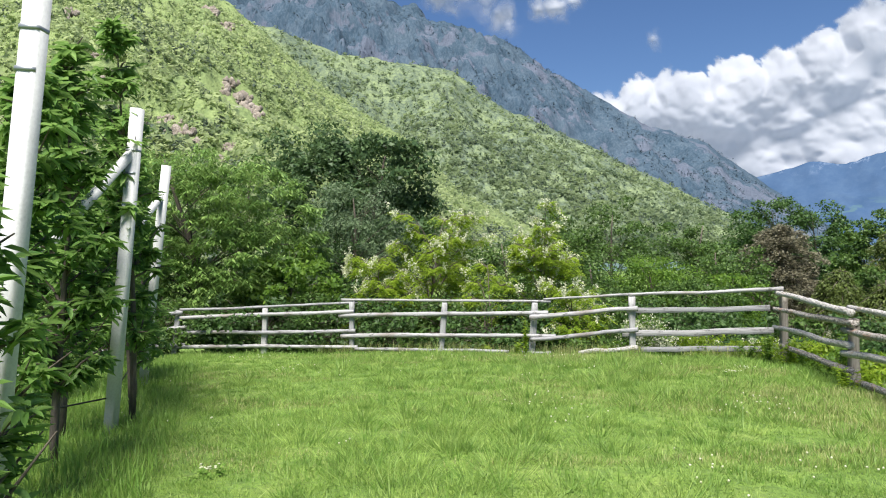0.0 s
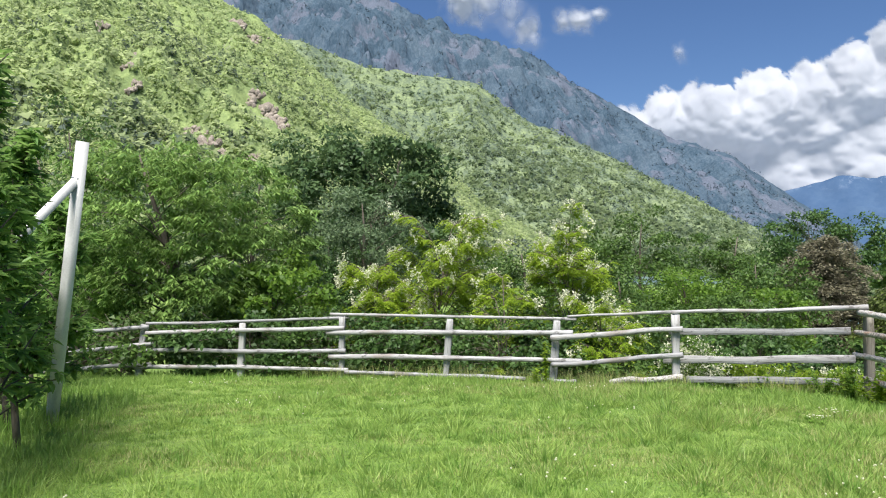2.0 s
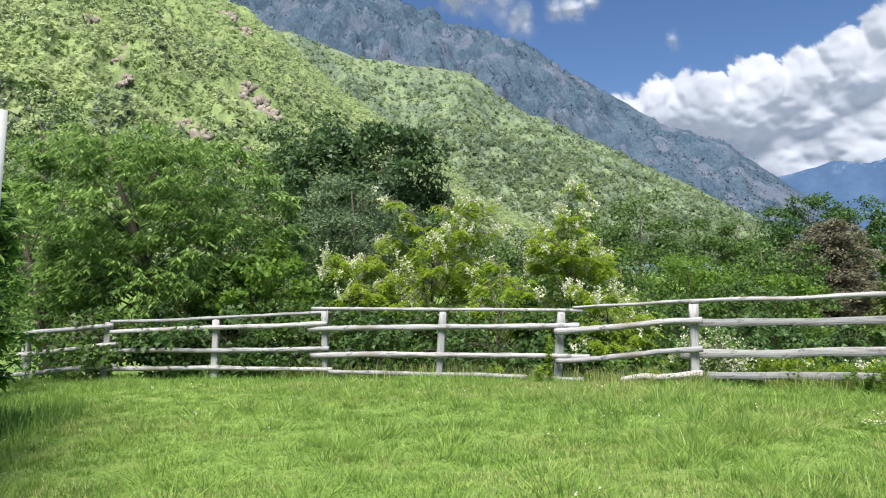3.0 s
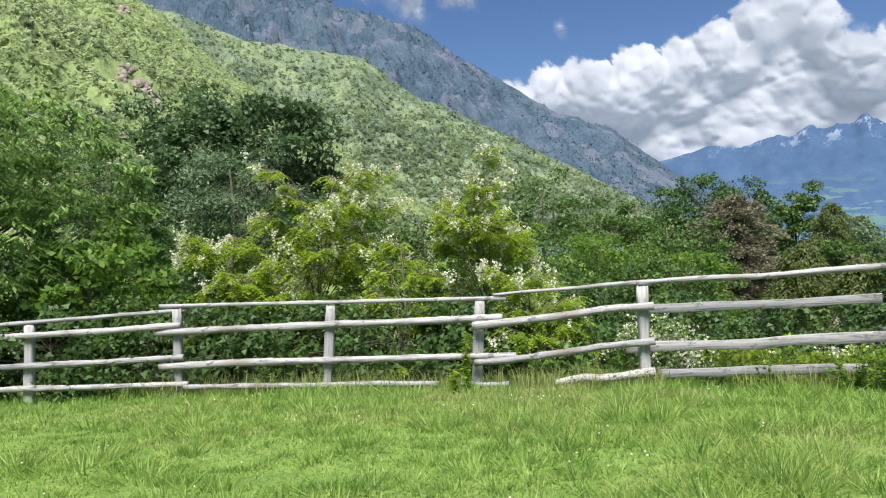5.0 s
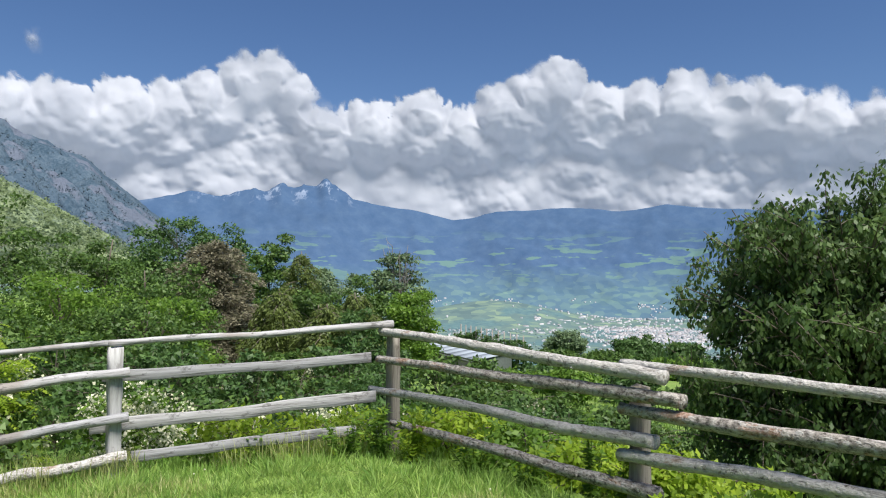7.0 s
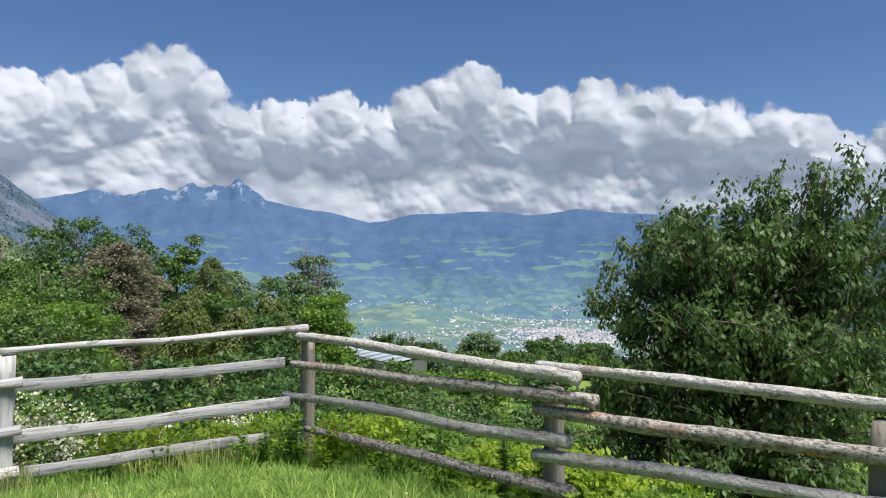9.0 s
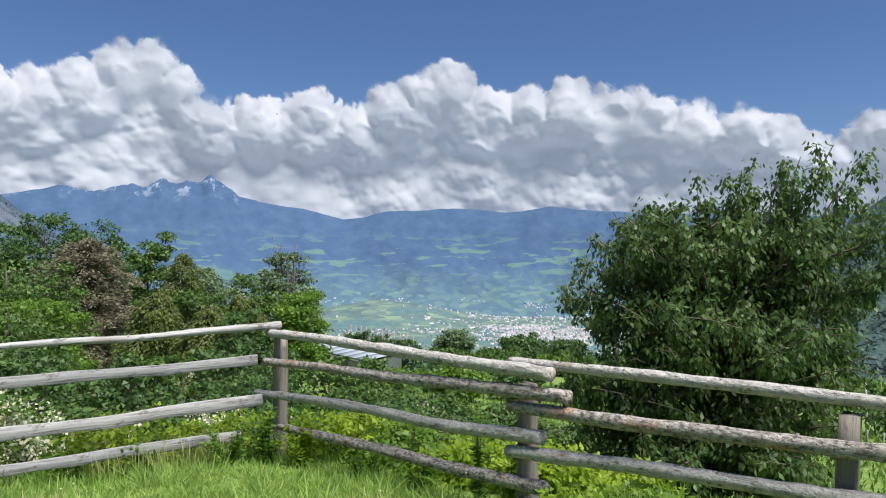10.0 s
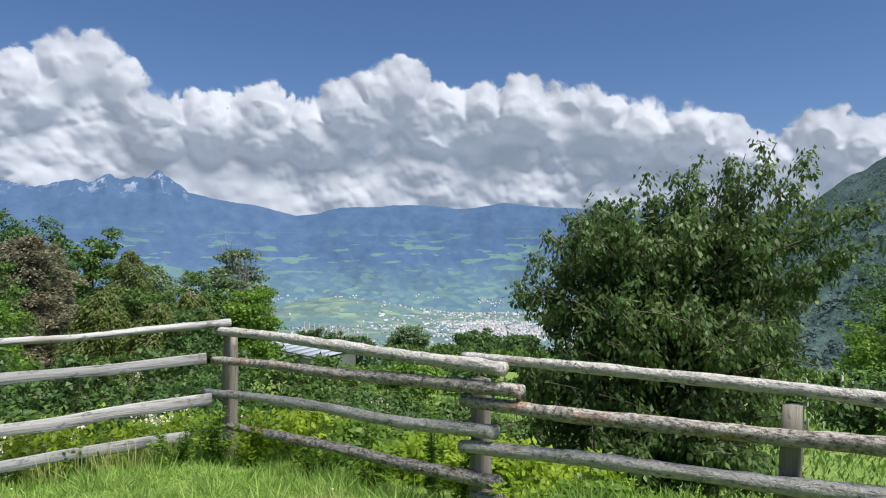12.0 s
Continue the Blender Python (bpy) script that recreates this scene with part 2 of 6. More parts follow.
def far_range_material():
    n = Nodes("hazy_far_range", 0.95)
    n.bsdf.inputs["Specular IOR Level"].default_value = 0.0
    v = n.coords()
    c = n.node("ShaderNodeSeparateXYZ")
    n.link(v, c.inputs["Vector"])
    # blue distance haze is put into all the colours of this range
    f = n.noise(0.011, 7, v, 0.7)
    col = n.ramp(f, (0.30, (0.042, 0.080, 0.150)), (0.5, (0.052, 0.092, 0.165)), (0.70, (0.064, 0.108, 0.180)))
    def between(a, b, lo, hi):
        m = n.node("ShaderNodeMapRange")
        for key, val in (("From Min", a), ("From Max", b), ("To Min", lo), ("To Max", hi)):
            m.inputs[key].default_value = val
        n.link(c.outputs["Z"], m.inputs["Value"])
        return m.outputs["Result"]

    pasture = n.ramp(n.noise(0.0052, 4, n.coords((1, 1, 5.0)), 0.5), (0.575, (0, 0, 0)), (0.595, (1, 1, 1)))
    col = n.mix(n.mix(1.0, pasture, between(150, 300, 0.75, 0.0), "MULTIPLY"), col, (0.10, 0.175, 0.145))
    fields = n.node("ShaderNodeTexVoronoi", Scale=0.024)
    n.link(n.coords((1, 1, 2)), fields.inputs["Vector"])
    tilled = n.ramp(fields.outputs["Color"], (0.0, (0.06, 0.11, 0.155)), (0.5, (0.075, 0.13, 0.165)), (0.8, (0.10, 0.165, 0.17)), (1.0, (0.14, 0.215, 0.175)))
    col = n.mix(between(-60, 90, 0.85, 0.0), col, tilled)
    high = n.node("ShaderNodeMapRange")
    for key, val in (("From Min", 430.0), ("From Max", 540.0), ("To Min", 0.0), ("To Max", 0.32)):
        high.inputs[key].default_value = val
    n.link(c.outputs["Z"], high.inputs["Value"])
    snow = n.ramp(n.noise(0.013, 6, n.coords((1, 1, 0.5)), 0.7), (0.55, (0, 0, 0)), (0.63, (1, 1, 1)))
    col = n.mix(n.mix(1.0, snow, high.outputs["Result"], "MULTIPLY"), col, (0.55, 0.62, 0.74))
    return n.color(col).bump(f, 0.12, 12.0).m


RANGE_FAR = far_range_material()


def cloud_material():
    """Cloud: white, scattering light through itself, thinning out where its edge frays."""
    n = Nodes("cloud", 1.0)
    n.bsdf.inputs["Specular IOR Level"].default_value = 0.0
    # grey mottling in the base colour stands in for broad soft shade
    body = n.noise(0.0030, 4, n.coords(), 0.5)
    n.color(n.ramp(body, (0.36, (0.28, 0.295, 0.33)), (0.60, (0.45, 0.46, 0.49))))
    # faint bluish glow added to lift the shaded sides, as scattered light would
    n.bsdf.inputs["Emission Color"].default_value = (0.74, 0.84, 1.0, 1)
    n.bsdf.inputs["Emission Strength"].default_value = 0.21
    thin = n.node("ShaderNodeBsdfTranslucent", Color=(0.72, 0.72, 0.74, 1))
    both = n.node("ShaderNodeMixShader", Fac=0.45)
    n.link(n.bsdf.outputs["BSDF"], both.inputs[1])
    n.link(thin.outputs["BSDF"], both.inputs[2])
    thick = n.node("ShaderNodeAttribute")
    thick.attribute_name = "thickness"
    clear = n.node("ShaderNodeBsdfTransparent")
    out = n.node("ShaderNodeMixShader")
    n.link(thick.outputs["Fac"], out.inputs[0])
    n.link(clear.outputs["BSDF"], out.inputs[1])
    n.link(both.outputs["Shader"], out.inputs[2])
    n.link(out.outputs["Shader"], n.t.nodes["Material Output"].inputs["Surface"])
    n.bump(n.noise(0.015, 5, n.coords(), 0.6), 0.12, 10.0)
    return n.m


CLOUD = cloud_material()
# spring and mixed crowns: haze put into the colour, paler with more blue
CROWN_SPRING = leaf_material("hazy_spring_crowns", (0.165, 0.225, 0.125), (0.32, 0.405, 0.20), (0.49, 0.57, 0.28), 0.6, 0.9, 0.03, 0.6)
CROWN_MID = leaf_material("hazy_mixed_crowns", (0.062, 0.10, 0.072), (0.135, 0.19, 0.112), (0.31, 0.385, 0.185), 0.6, 0.9, 0.006, 0.7)
CONIFER_NEAR = leaf_material("hillside_conifers", (0.075, 0.105, 0.085), (0.105, 0.14, 0.105), (0.15, 0.19, 0.13), 0.3, 0.9, 0.01, 0.3)


# ---------------------------------------------------------------- mesh helpers
def mesh_of(name, verts, faces, mat, smooth=False):
    """A mesh from arrays of vertices and of faces with equally many corners (or a list of such arrays)."""
    me = bpy.data.meshes.new(name)
    sets = faces if isinstance(faces, list) else [faces]
    verts = np.asarray(verts, dtype=np.float32)
    loops = np.concatenate([np.asarray(f, dtype=np.int32).ravel() for f in sets])
    counts = np.concatenate([np.full(len(f), np.shape(f)[1], dtype=np.int32) for f in sets])
    me.vertices.add(len(verts))
    me.vertices.foreach_set("co", verts.ravel())
    me.loops.add(len(loops))
    me.loops.foreach_set("vertex_index", loops)
    me.polygons.add(len(counts))
    me.polygons.foreach_set("loop_start", np.concatenate(([0], np.cumsum(counts)[:-1])).astype(np.int32))
    me.polygons.foreach_set("loop_total", counts)
    me.update(calc_edges=True)
    me.validate()
    if smooth:
        me.polygons.foreach_set("use_smooth", np.ones(len(counts), dtype=bool))
    me.materials.append(mat)
    return me


def part(name, mesh, parent=None, label=""):
    ob = new(name, mesh)
    ob.parent = parent
    return tagged(ob, label)


def joined(pieces):
    """Several (verts, faces) of one face size as one."""
    vs, fs, n = [], [], 0
    for v, f in pieces:
        vs.append(np.asarray(v)), fs.append(np.asarray(f) + n)
        n += len(v)
    return np.concatenate(vs), np.concatenate(fs)


def hashed(ix, iy, iz, seed):
    h = (ix * 374761393 + iy * 668265263 + iz * 2147483647 + seed * 974711) & 0xFFFFFFFF
    h = ((h ^ (h >> 13)) * 1274126177) & 0xFFFFFFFF
    return ((h ^ (h >> 16)) & 0xFFFF) / 65535.0


def vnoise(x, y, z=0.0, seed=0):
    """Smooth value noise, 0 to 1, on arrays."""
    x, y, z = np.broadcast_arrays(np.asarray(x, float), np.asarray(y, float), np.asarray(z, float))
    ix, iy, iz = (np.floor(a).astype(np.int64) for a in (x, y, z))
    fx, fy, fz = x - ix, y - iy, z - iz
    fx, fy, fz = (f * f * (3 - 2 * f) for f in (fx, fy, fz))
    out = 0.0
    for dx in (0, 1):
        for dy in (0, 1):
            for dz in (0, 1):
                wgt = (fx if dx else 1 - fx) * (fy if dy else 1 - fy) * (fz if dz else 1 - fz)
                out = out + wgt * hashed(ix + dx, iy + dy, iz + dz, seed)
    return out


def fbm(x, y, z=0.0, seed=0, octaves=5, gain=0.5):
    out, amp, total = 0.0, 1.0, 0.0
    for o in range(octaves):
        out = out + amp * vnoise(np.asarray(x) * 2 ** o, np.asarray(y) * 2 ** o, np.asarray(z) * 2 ** o, seed + o)
        total += amp
        amp *= gain
    return out / total


def tube(points, radii, sides=8, cap=True, bumps=0.0, seed=0):
    """A tapered round bar along a line of points: vertices and quads."""
    pts = np.asarray(points, float)
    rad = np.broadcast_to(np.asarray(radii, float), (len(pts),))
    ways = np.gradient(pts, axis=0)
    ways /= np.linalg.norm(ways, axis=1, keepdims=True) + 1e-9
    ref = np.array([0, 0, 1.0]) if abs(ways[0][2]) < 0.9 else np.array([1.0, 0, 0])
    u = np.cross(ways, ref)
    u /= np.linalg.norm(u, axis=1, keepdims=True) + 1e-9
    v = np.cross(ways, u)
    a = np.linspace(0, 2 * np.pi, sides, endpoint=False)
    r = rad[:, None] * np.ones(sides)
    if bumps:
        k = np.arange(len(pts))[:, None]
        r = r * (1 + bumps * (2 * vnoise(k * 0.7, 2 * np.cos(a)[None] + 5, 2 * np.sin(a)[None] + 5, seed) - 1))
    ring = pts[:, None] + r[..., None] * (np.cos(a)[None, :, None] * u[:, None] + np.sin(a)[None, :, None] * v[:, None])
    verts = ring.reshape(-1, 3)
    i, j = np.meshgrid(np.arange(len(pts) - 1), np.arange(sides), indexing="ij")
    jn = (j + 1) % sides
    quads = np.stack([i * sides + j, (i + 1) * sides + j, (i + 1) * sides + jn, i * sides + jn], -1).reshape(-1, 4)
    if cap:
        n = len(verts)
        verts = np.concatenate([verts, pts[:1], pts[-1:]])
        k = np.arange(0, sides, 2)
        last = (len(pts) - 1) * sides
        one = np.stack([np.full(len(k), n), k, (k + 1) % sides, (k + 2) % sides], -1)
        two = np.stack([np.full(len(k), n + 1), last + (k + 2) % sides, last + (k + 1) % sides, last + k], -1)
        quads = np.concatenate([quads, one, two])
    return verts, quads


def unit(v):
    return v / (np.linalg.norm(v, axis=-1, keepdims=True) + 1e-9)


def leaves(at, way, length, width, rng, fold=0.25, face=None, far=False):
    """Pointed leaves as folded rhombs at many places: vertices and quads. face: the way that the upper side looks."""
    n = len(at)
    way = unit(way)
    if face is None:
        face = rng.normal(size=(n, 3))
    side = unit(np.cross(way, face))
    up = np.cross(side, way)
    ln, wd = np.asarray(length).reshape(-1, 1), np.asarray(width).reshape(-1, 1)
    if far:
        verts = np.stack([at - side * wd * 0.6, at + way * ln, at + side * wd * 0.6 + way * ln * 0.25], 1).reshape(-1, 3)
        return verts, np.arange(3 * n).reshape(-1, 3)
    mid = at + way * ln * 0.45
    tip = at + way * ln - up * ln * fold * 0.6
    verts = np.stack([at, mid + side * wd / 2 - up * wd * fold, tip, mid - side * wd / 2 - up * wd * fold], 1).reshape(-1, 3)
    return verts, np.arange(4 * n).reshape(-1, 4)


def close_leaves(at, way, length, width, rng, face, fold=0.22, curl=0.22):
    """Oval pointed leaves folded along the midrib and curling down at the tip: six corners, two quads each."""
    n = len(at)
    way = unit(way)
    side = unit(np.cross(way, face))
    up = np.cross(side, way)
    ln, wd = np.asarray(length).reshape(-1, 1), np.asarray(width).reshape(-1, 1)

    def at_(t, w, s):
        return at + way * ln * t - up * ln * curl * t * t + s * side * wd * w + up * wd * w * fold

    v = np.stack([at, at_(0.28, 0.46, 1), at_(0.68, 0.40, 1), at_(1.0, 0.0, 1), at_(0.68, 0.40, -1), at_(0.28, 0.46, -1)], 1).reshape(-1, 3)
    b = (np.arange(n) * 6)[:, None]
    return v, np.concatenate([b + np.array([[0, 1, 2, 3]]), b + np.array([[0, 3, 4, 5]])])


ICO_V = np.array([(0, 0, 1), (0.894, 0, 0.447), (0.276, 0.851, 0.447), (-0.724, 0.526, 0.447), (-0.724, -0.526, 0.447), (0.276, -0.851, 0.447),
                  (0.724, 0.526, -0.447), (-0.276, 0.851, -0.447), (-0.894, 0, -0.447), (-0.276, -0.851, -0.447), (0.724, -0.526, -0.447), (0, 0, -1)])
ICO_F = np.array([(0, 1, 2), (0, 2, 3), (0, 3, 4), (0, 4, 5), (0, 5, 1), (1, 6, 2), (2, 7, 3), (3, 8, 4), (4, 9, 5), (5, 10, 1),
                  (2, 6, 7), (3, 7, 8), (4, 8, 9), (5, 9, 10), (1, 10, 6), (6, 11, 7), (7, 11, 8), (8, 11, 9), (9, 11, 10), (10, 11, 6)])


def ico_finer(verts, faces):
    mids, out, vs = {}, [], [tuple(v) for v in verts]

    def mid(a, b):
        key = (min(a, b), max(a, b))
        if key not in mids:
            m = (np.array(vs[a]) + np.array(vs[b])) / 2
            vs.append(tuple(m / np.linalg.norm(m)))
            mids[key] = len(vs) - 1
        return mids[key]

    for a, b, c in faces:
        ab, bc, ca = mid(a, b), mid(b, c), mid(c, a)
        out += [(a, ab, ca), (ab, b, bc), (ca, bc, c), (ab, bc, ca)]
    return np.array(vs), np.array(out)


ICO2_V, ICO2_F = ico_finer(ICO_V, ICO_F)


def puffs(centres, radii, rng, verts=ICO_V, faces=ICO_F, jitter=0.22, flat=1.0):
    """Many uneven round clumps as one set of triangles."""
    n, k = len(centres), len(verts)
    r = np.asarray(radii, float)
    r = np.full((n, 1, 1), float(r)) if r.ndim == 0 else r.reshape(n, 1, -1)
    shape = verts[None] * (1 + jitter * rng.normal(size=(n, k, 1))) * np.array([1, 1, flat])
    out = np.asarray(centres)[:, None] + shape * r
    return out.reshape(-1, 3), (faces[None] + (np.arange(n) * k)[:, None, None]).reshape(-1, 3)


# ---------------------------------------------------------------- ground
EYE = np.array([1.0, 2.0])
POSTS = {"W": (-8.07, 14.21), "Z": (-6.63, 14.55), "Y": (-4.45, 14.37), "A": (-2.34, 14.20), "B": (-0.14, 13.69), "C": (1.84, 13.22),
         "D": (3.78, 12.54), "E": (6.38, 11.43), "F": (6.01, 8.09), "G": (5.58, 5.87), "H": (5.19, 3.63)}


def outside(x, y):
    """How far a place lies beyond the fence, in metres (negative within)."""
    x, y = np.asarray(x, float), np.asarray(y, float)
    a = (x - 6.34) * 0.312 + (y - 11.49) * 0.950
    b = (x + 2.34) * 0.08 + (y - 14.2) * 0.997
    north = np.where(x > -2.34, a, b)
    east = (x - 6.02) * 0.993 - (y - 8.1) * 0.118
    return np.maximum(north, east)


def soft(v):
    return np.log1p(np.exp(np.clip(v, -30, 30)))


def ground_z(x, y):
    """Height of the ground: a gently leaning meadow, a bank beyond the fence, then the fall to the valley."""
    x, y = np.asarray(x, float), np.asarray(y, float)
    d = outside(x, y)
    near = np.clip(x, -12, 12), np.clip(y, -12, 16)
    z = 0.40 + 0.012 * near[0] - 0.030 * near[1]
    z = z + (0.07 * (fbm(x * 0.35, y * 0.35, 0, 3, 3) - 0.5) + 0.11 * (fbm(x * 1.7, y * 1.7, 0, 4, 2) - 0.5)) * np.exp(-np.maximum(d, 0) / 6)
    bank = 1.6 * soft((d - 1.2) / 1.6)
    z = z - 0.42 * np.minimum(bank, 5 + 0 * bank) - 0.105 * np.maximum(bank - 5, 0)
    r = np.hypot(x, y)
    east = np.clip((np.degrees(np.arctan2(x, y)) - 20) / 20, 0, 1) * np.clip((170 - np.degrees(np.arctan2(x, y))) / 20, 0, 1)
    z = z - 0.24 * np.maximum(r - 72, 0) * east
    # valley floor, with a low hill of fields standing in it
    turn = np.degrees(np.arctan2(x, y))
    knoll = 100 * np.exp(-((turn - 47.0) / 7.5) ** 2 - ((r - 3150) / 430) ** 2) + 30 * np.exp(-((turn - 62) / 5.0) ** 2 - ((r - 3100) / 350) ** 2)
    return np.maximum(z, -196.0 + 3 * fbm(x * 0.004, y * 0.004, 0, 5, 2) + knoll * (0.8 + 0.4 * fbm(x * 0.003, y * 0.003, 0, 6, 3)))


def grid_faces(nu, nv):
    i, j = np.meshgrid(np.arange(nu - 1), np.arange(nv - 1), indexing="ij")
    a = i * nv + j
    return np.stack([a, a + nv, a + nv + 1, a + 1], -1).reshape(-1, 4)


def build_ground():
    # rings that widen with distance, fine around the meadow
    radii = np.concatenate([np.linspace(0.05, 26, 110), np.geomspace(26.8, 4900, 90)])
    turns = np.linspace(0, 2 * np.pi, 253)
    r, a = np.meshgrid(radii, turns, indexing="ij")
    x, y = EYE[0] + r * np.sin(a), EYE[1] + 4 + r * np.cos(a)
    v = np.stack([x, y, ground_z(x, y)], -1).reshape(-1, 3)
    f = grid_faces(len(radii), len(turns))[:, ::-1]
    me = mesh_of("ground", v, f, MEADOW, True)
    me.materials.append(VALLEY)
    far = np.repeat(np.arange(len(radii) - 1), len(turns) - 1)
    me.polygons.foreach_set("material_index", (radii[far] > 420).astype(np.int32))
    tagged(part("ground", me), "green meadow sloping down to the valley fields", "ground", kind="structure")


build_ground()


# ---------------------------------------------------------------- mountains
def ridge(name, mat, skyline, near, far, foot, label, seed, rough=0.1, power=1.1, n=(300, 110), category="mountain", gully=0.3, jag=0.0):
    """A mountain side: rises from its foot at the near distance to a skyline (bearing, angle) at the far distance."""
    b = np.linspace(skyline[0][0], skyline[-1][0], n[0])
    e = np.interp(b, [s[0] for s in skyline], [s[1] for s in skyline])
    # the higher parts of a broken crest are the more jagged; the body below is smooth
    crest = e + jag * np.clip(e - 6, 0, 1) * (1 - 2 * np.abs(2 * fbm(b * 0.9, 3.0, 0, seed + 3, 4) - 1) + 0.3)
    for k in range(int(110 * jag)):
        e[1:-1] = 0.5 * e[1:-1] + 0.25 * (e[2:] + e[:-2])
    u = np.concatenate([np.linspace(0, 1, n[1]), [1.05, 1.15]])
    bb, uu = np.meshgrid(b, u, indexing="ij")
    ee = e[:, None] + (crest - e)[:, None] * np.clip((uu - 0.7) / 0.3, 0, 1)
    rr = near + (far - near) * uu
    top = far * np.tan(np.radians(ee))
    rise = np.clip(uu, 0, 1) ** power - 2.5 * np.maximum(uu - 1, 0)
    x, y = EYE[0] + rr * np.sin(np.radians(bb)), EYE[1] + rr * np.cos(np.radians(bb))
    s = far * 0.11
    rid = np.abs(2 * fbm(x / s, y / s, 0, seed, 5) - 1)
    fine = fbm(x / s * 6, y / s * 6, 0, seed + 9, 4) - 0.5
    body = np.clip(uu * 4, 0, 1)
    edge = 1 - 0.75 * np.clip((uu - 0.75) / 0.25, 0, 1)
    z = foot + (top - foot) * rise - gully * rid * (top - foot) * 0.35 * body * edge + fine * rough * (top - foot) * body * (0.35 + 0.65 * edge)
    v = np.stack([x, y, z], -1).reshape(-1, 3)
    ob = part(name, mesh_of(name, v, grid_faces(n[0], len(u))[:, ::-1], mat, True))
    tagged(ob, label, category, kind="structure")
    return np.stack([x, y, z], -1)


near_slope = ridge("mountain_slope", SLOPE_NEAR, [(-75, 16), (-55, 20), (-40, 24), (-30, 24), (-19.5, 19.1), (-16.6, 16.9), (-11, 12.6), (-5.7, 9.4), (-2.2, 5.7), (4.4, 2.4), (9, 0.0)],
                   260, 1450, -25, "steep mountainside covered in bright spring woods and rock", 11, 0.10, 1.15, gully=0.45)
mid_slope = ridge("forested_hill", SLOPE_MID, [(-24, 19), (-16.2, 17.7), (-11, 15.9), (-6, 15.6), (-3, 15.1), (2.3, 11.6), (9.3, 8.3), (15.1, 5.1), (18.2, 3.3), (22, 1.2), (26, -1.5)],
                  900, 2300, -40, "rounded hill wooded in mixed dark green", 23, 0.07, 1.2, gully=0.55)
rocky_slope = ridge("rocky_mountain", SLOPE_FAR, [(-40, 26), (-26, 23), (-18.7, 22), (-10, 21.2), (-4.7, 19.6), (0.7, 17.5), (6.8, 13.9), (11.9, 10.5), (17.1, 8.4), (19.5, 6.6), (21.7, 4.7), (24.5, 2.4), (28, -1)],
      1500, 3300, -60, "high rocky mountain with wooded flanks, blue haze in its colour", 31, 0.15, 1.0, n=(340, 130), gully=0.6)
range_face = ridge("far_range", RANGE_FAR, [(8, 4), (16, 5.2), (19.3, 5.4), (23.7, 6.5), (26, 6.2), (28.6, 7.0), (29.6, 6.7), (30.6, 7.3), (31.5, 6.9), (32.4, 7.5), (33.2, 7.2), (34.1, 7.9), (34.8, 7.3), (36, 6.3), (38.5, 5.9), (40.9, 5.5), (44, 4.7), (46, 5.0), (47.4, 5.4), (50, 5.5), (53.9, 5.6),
      (57, 5.35), (60.5, 5.75), (64.4, 5.3), (72.9, 4.9), (84, 4.5), (100, 4)], 3650, 4480, -196, "distant mountain range with snow patches and pastures, blue haze in its colour", 47, 0.035, 1.15, gully=0.45, n=(460, 90), jag=0.28)
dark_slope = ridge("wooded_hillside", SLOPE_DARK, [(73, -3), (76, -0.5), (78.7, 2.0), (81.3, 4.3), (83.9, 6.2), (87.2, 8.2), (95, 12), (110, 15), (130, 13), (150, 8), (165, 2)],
                   420, 1500, -90, "wooded hillside falling to the valley, shade put into its colour", 53, 0.08, 1.2)


def seen_at(surface, bearing, angle):
    """The place of a mountain side that lies in a given direction from the meadow."""
    ways = surface[:, :-4] - np.array([EYE[0], EYE[1], 1.8])
    ways = ways / np.linalg.norm(ways, axis=-1, keepdims=True)
    return surface[:, :-4].reshape(-1, 3)[np.argmax(ways @ np.array(toward(bearing, angle)))]


CRAGS = [(-20.2, 12.9, 17), (-19.0, 12.0, 15), (-18.1, 11.2, 11), (-21.0, 18.3, 15), (-20.0, 17.4, 12), (-24.4, 10.3, 9), (-23.6, 9.5, 10), (-22.4, 8.6, 9), (-21.0, 7.6, 9),
         (-19.6, 8.6, 7), (-13.2, 9.3, 7), (-27.5, 15.2, 11), (-29.0, 14.6, 9), (-22.8, 10.6, 7), (-28.5, 13.4, 8), (-31.0, 17.0, 11)]
CRAG_AT = [seen_at(near_slope, b, a) for b, a, r in CRAGS]


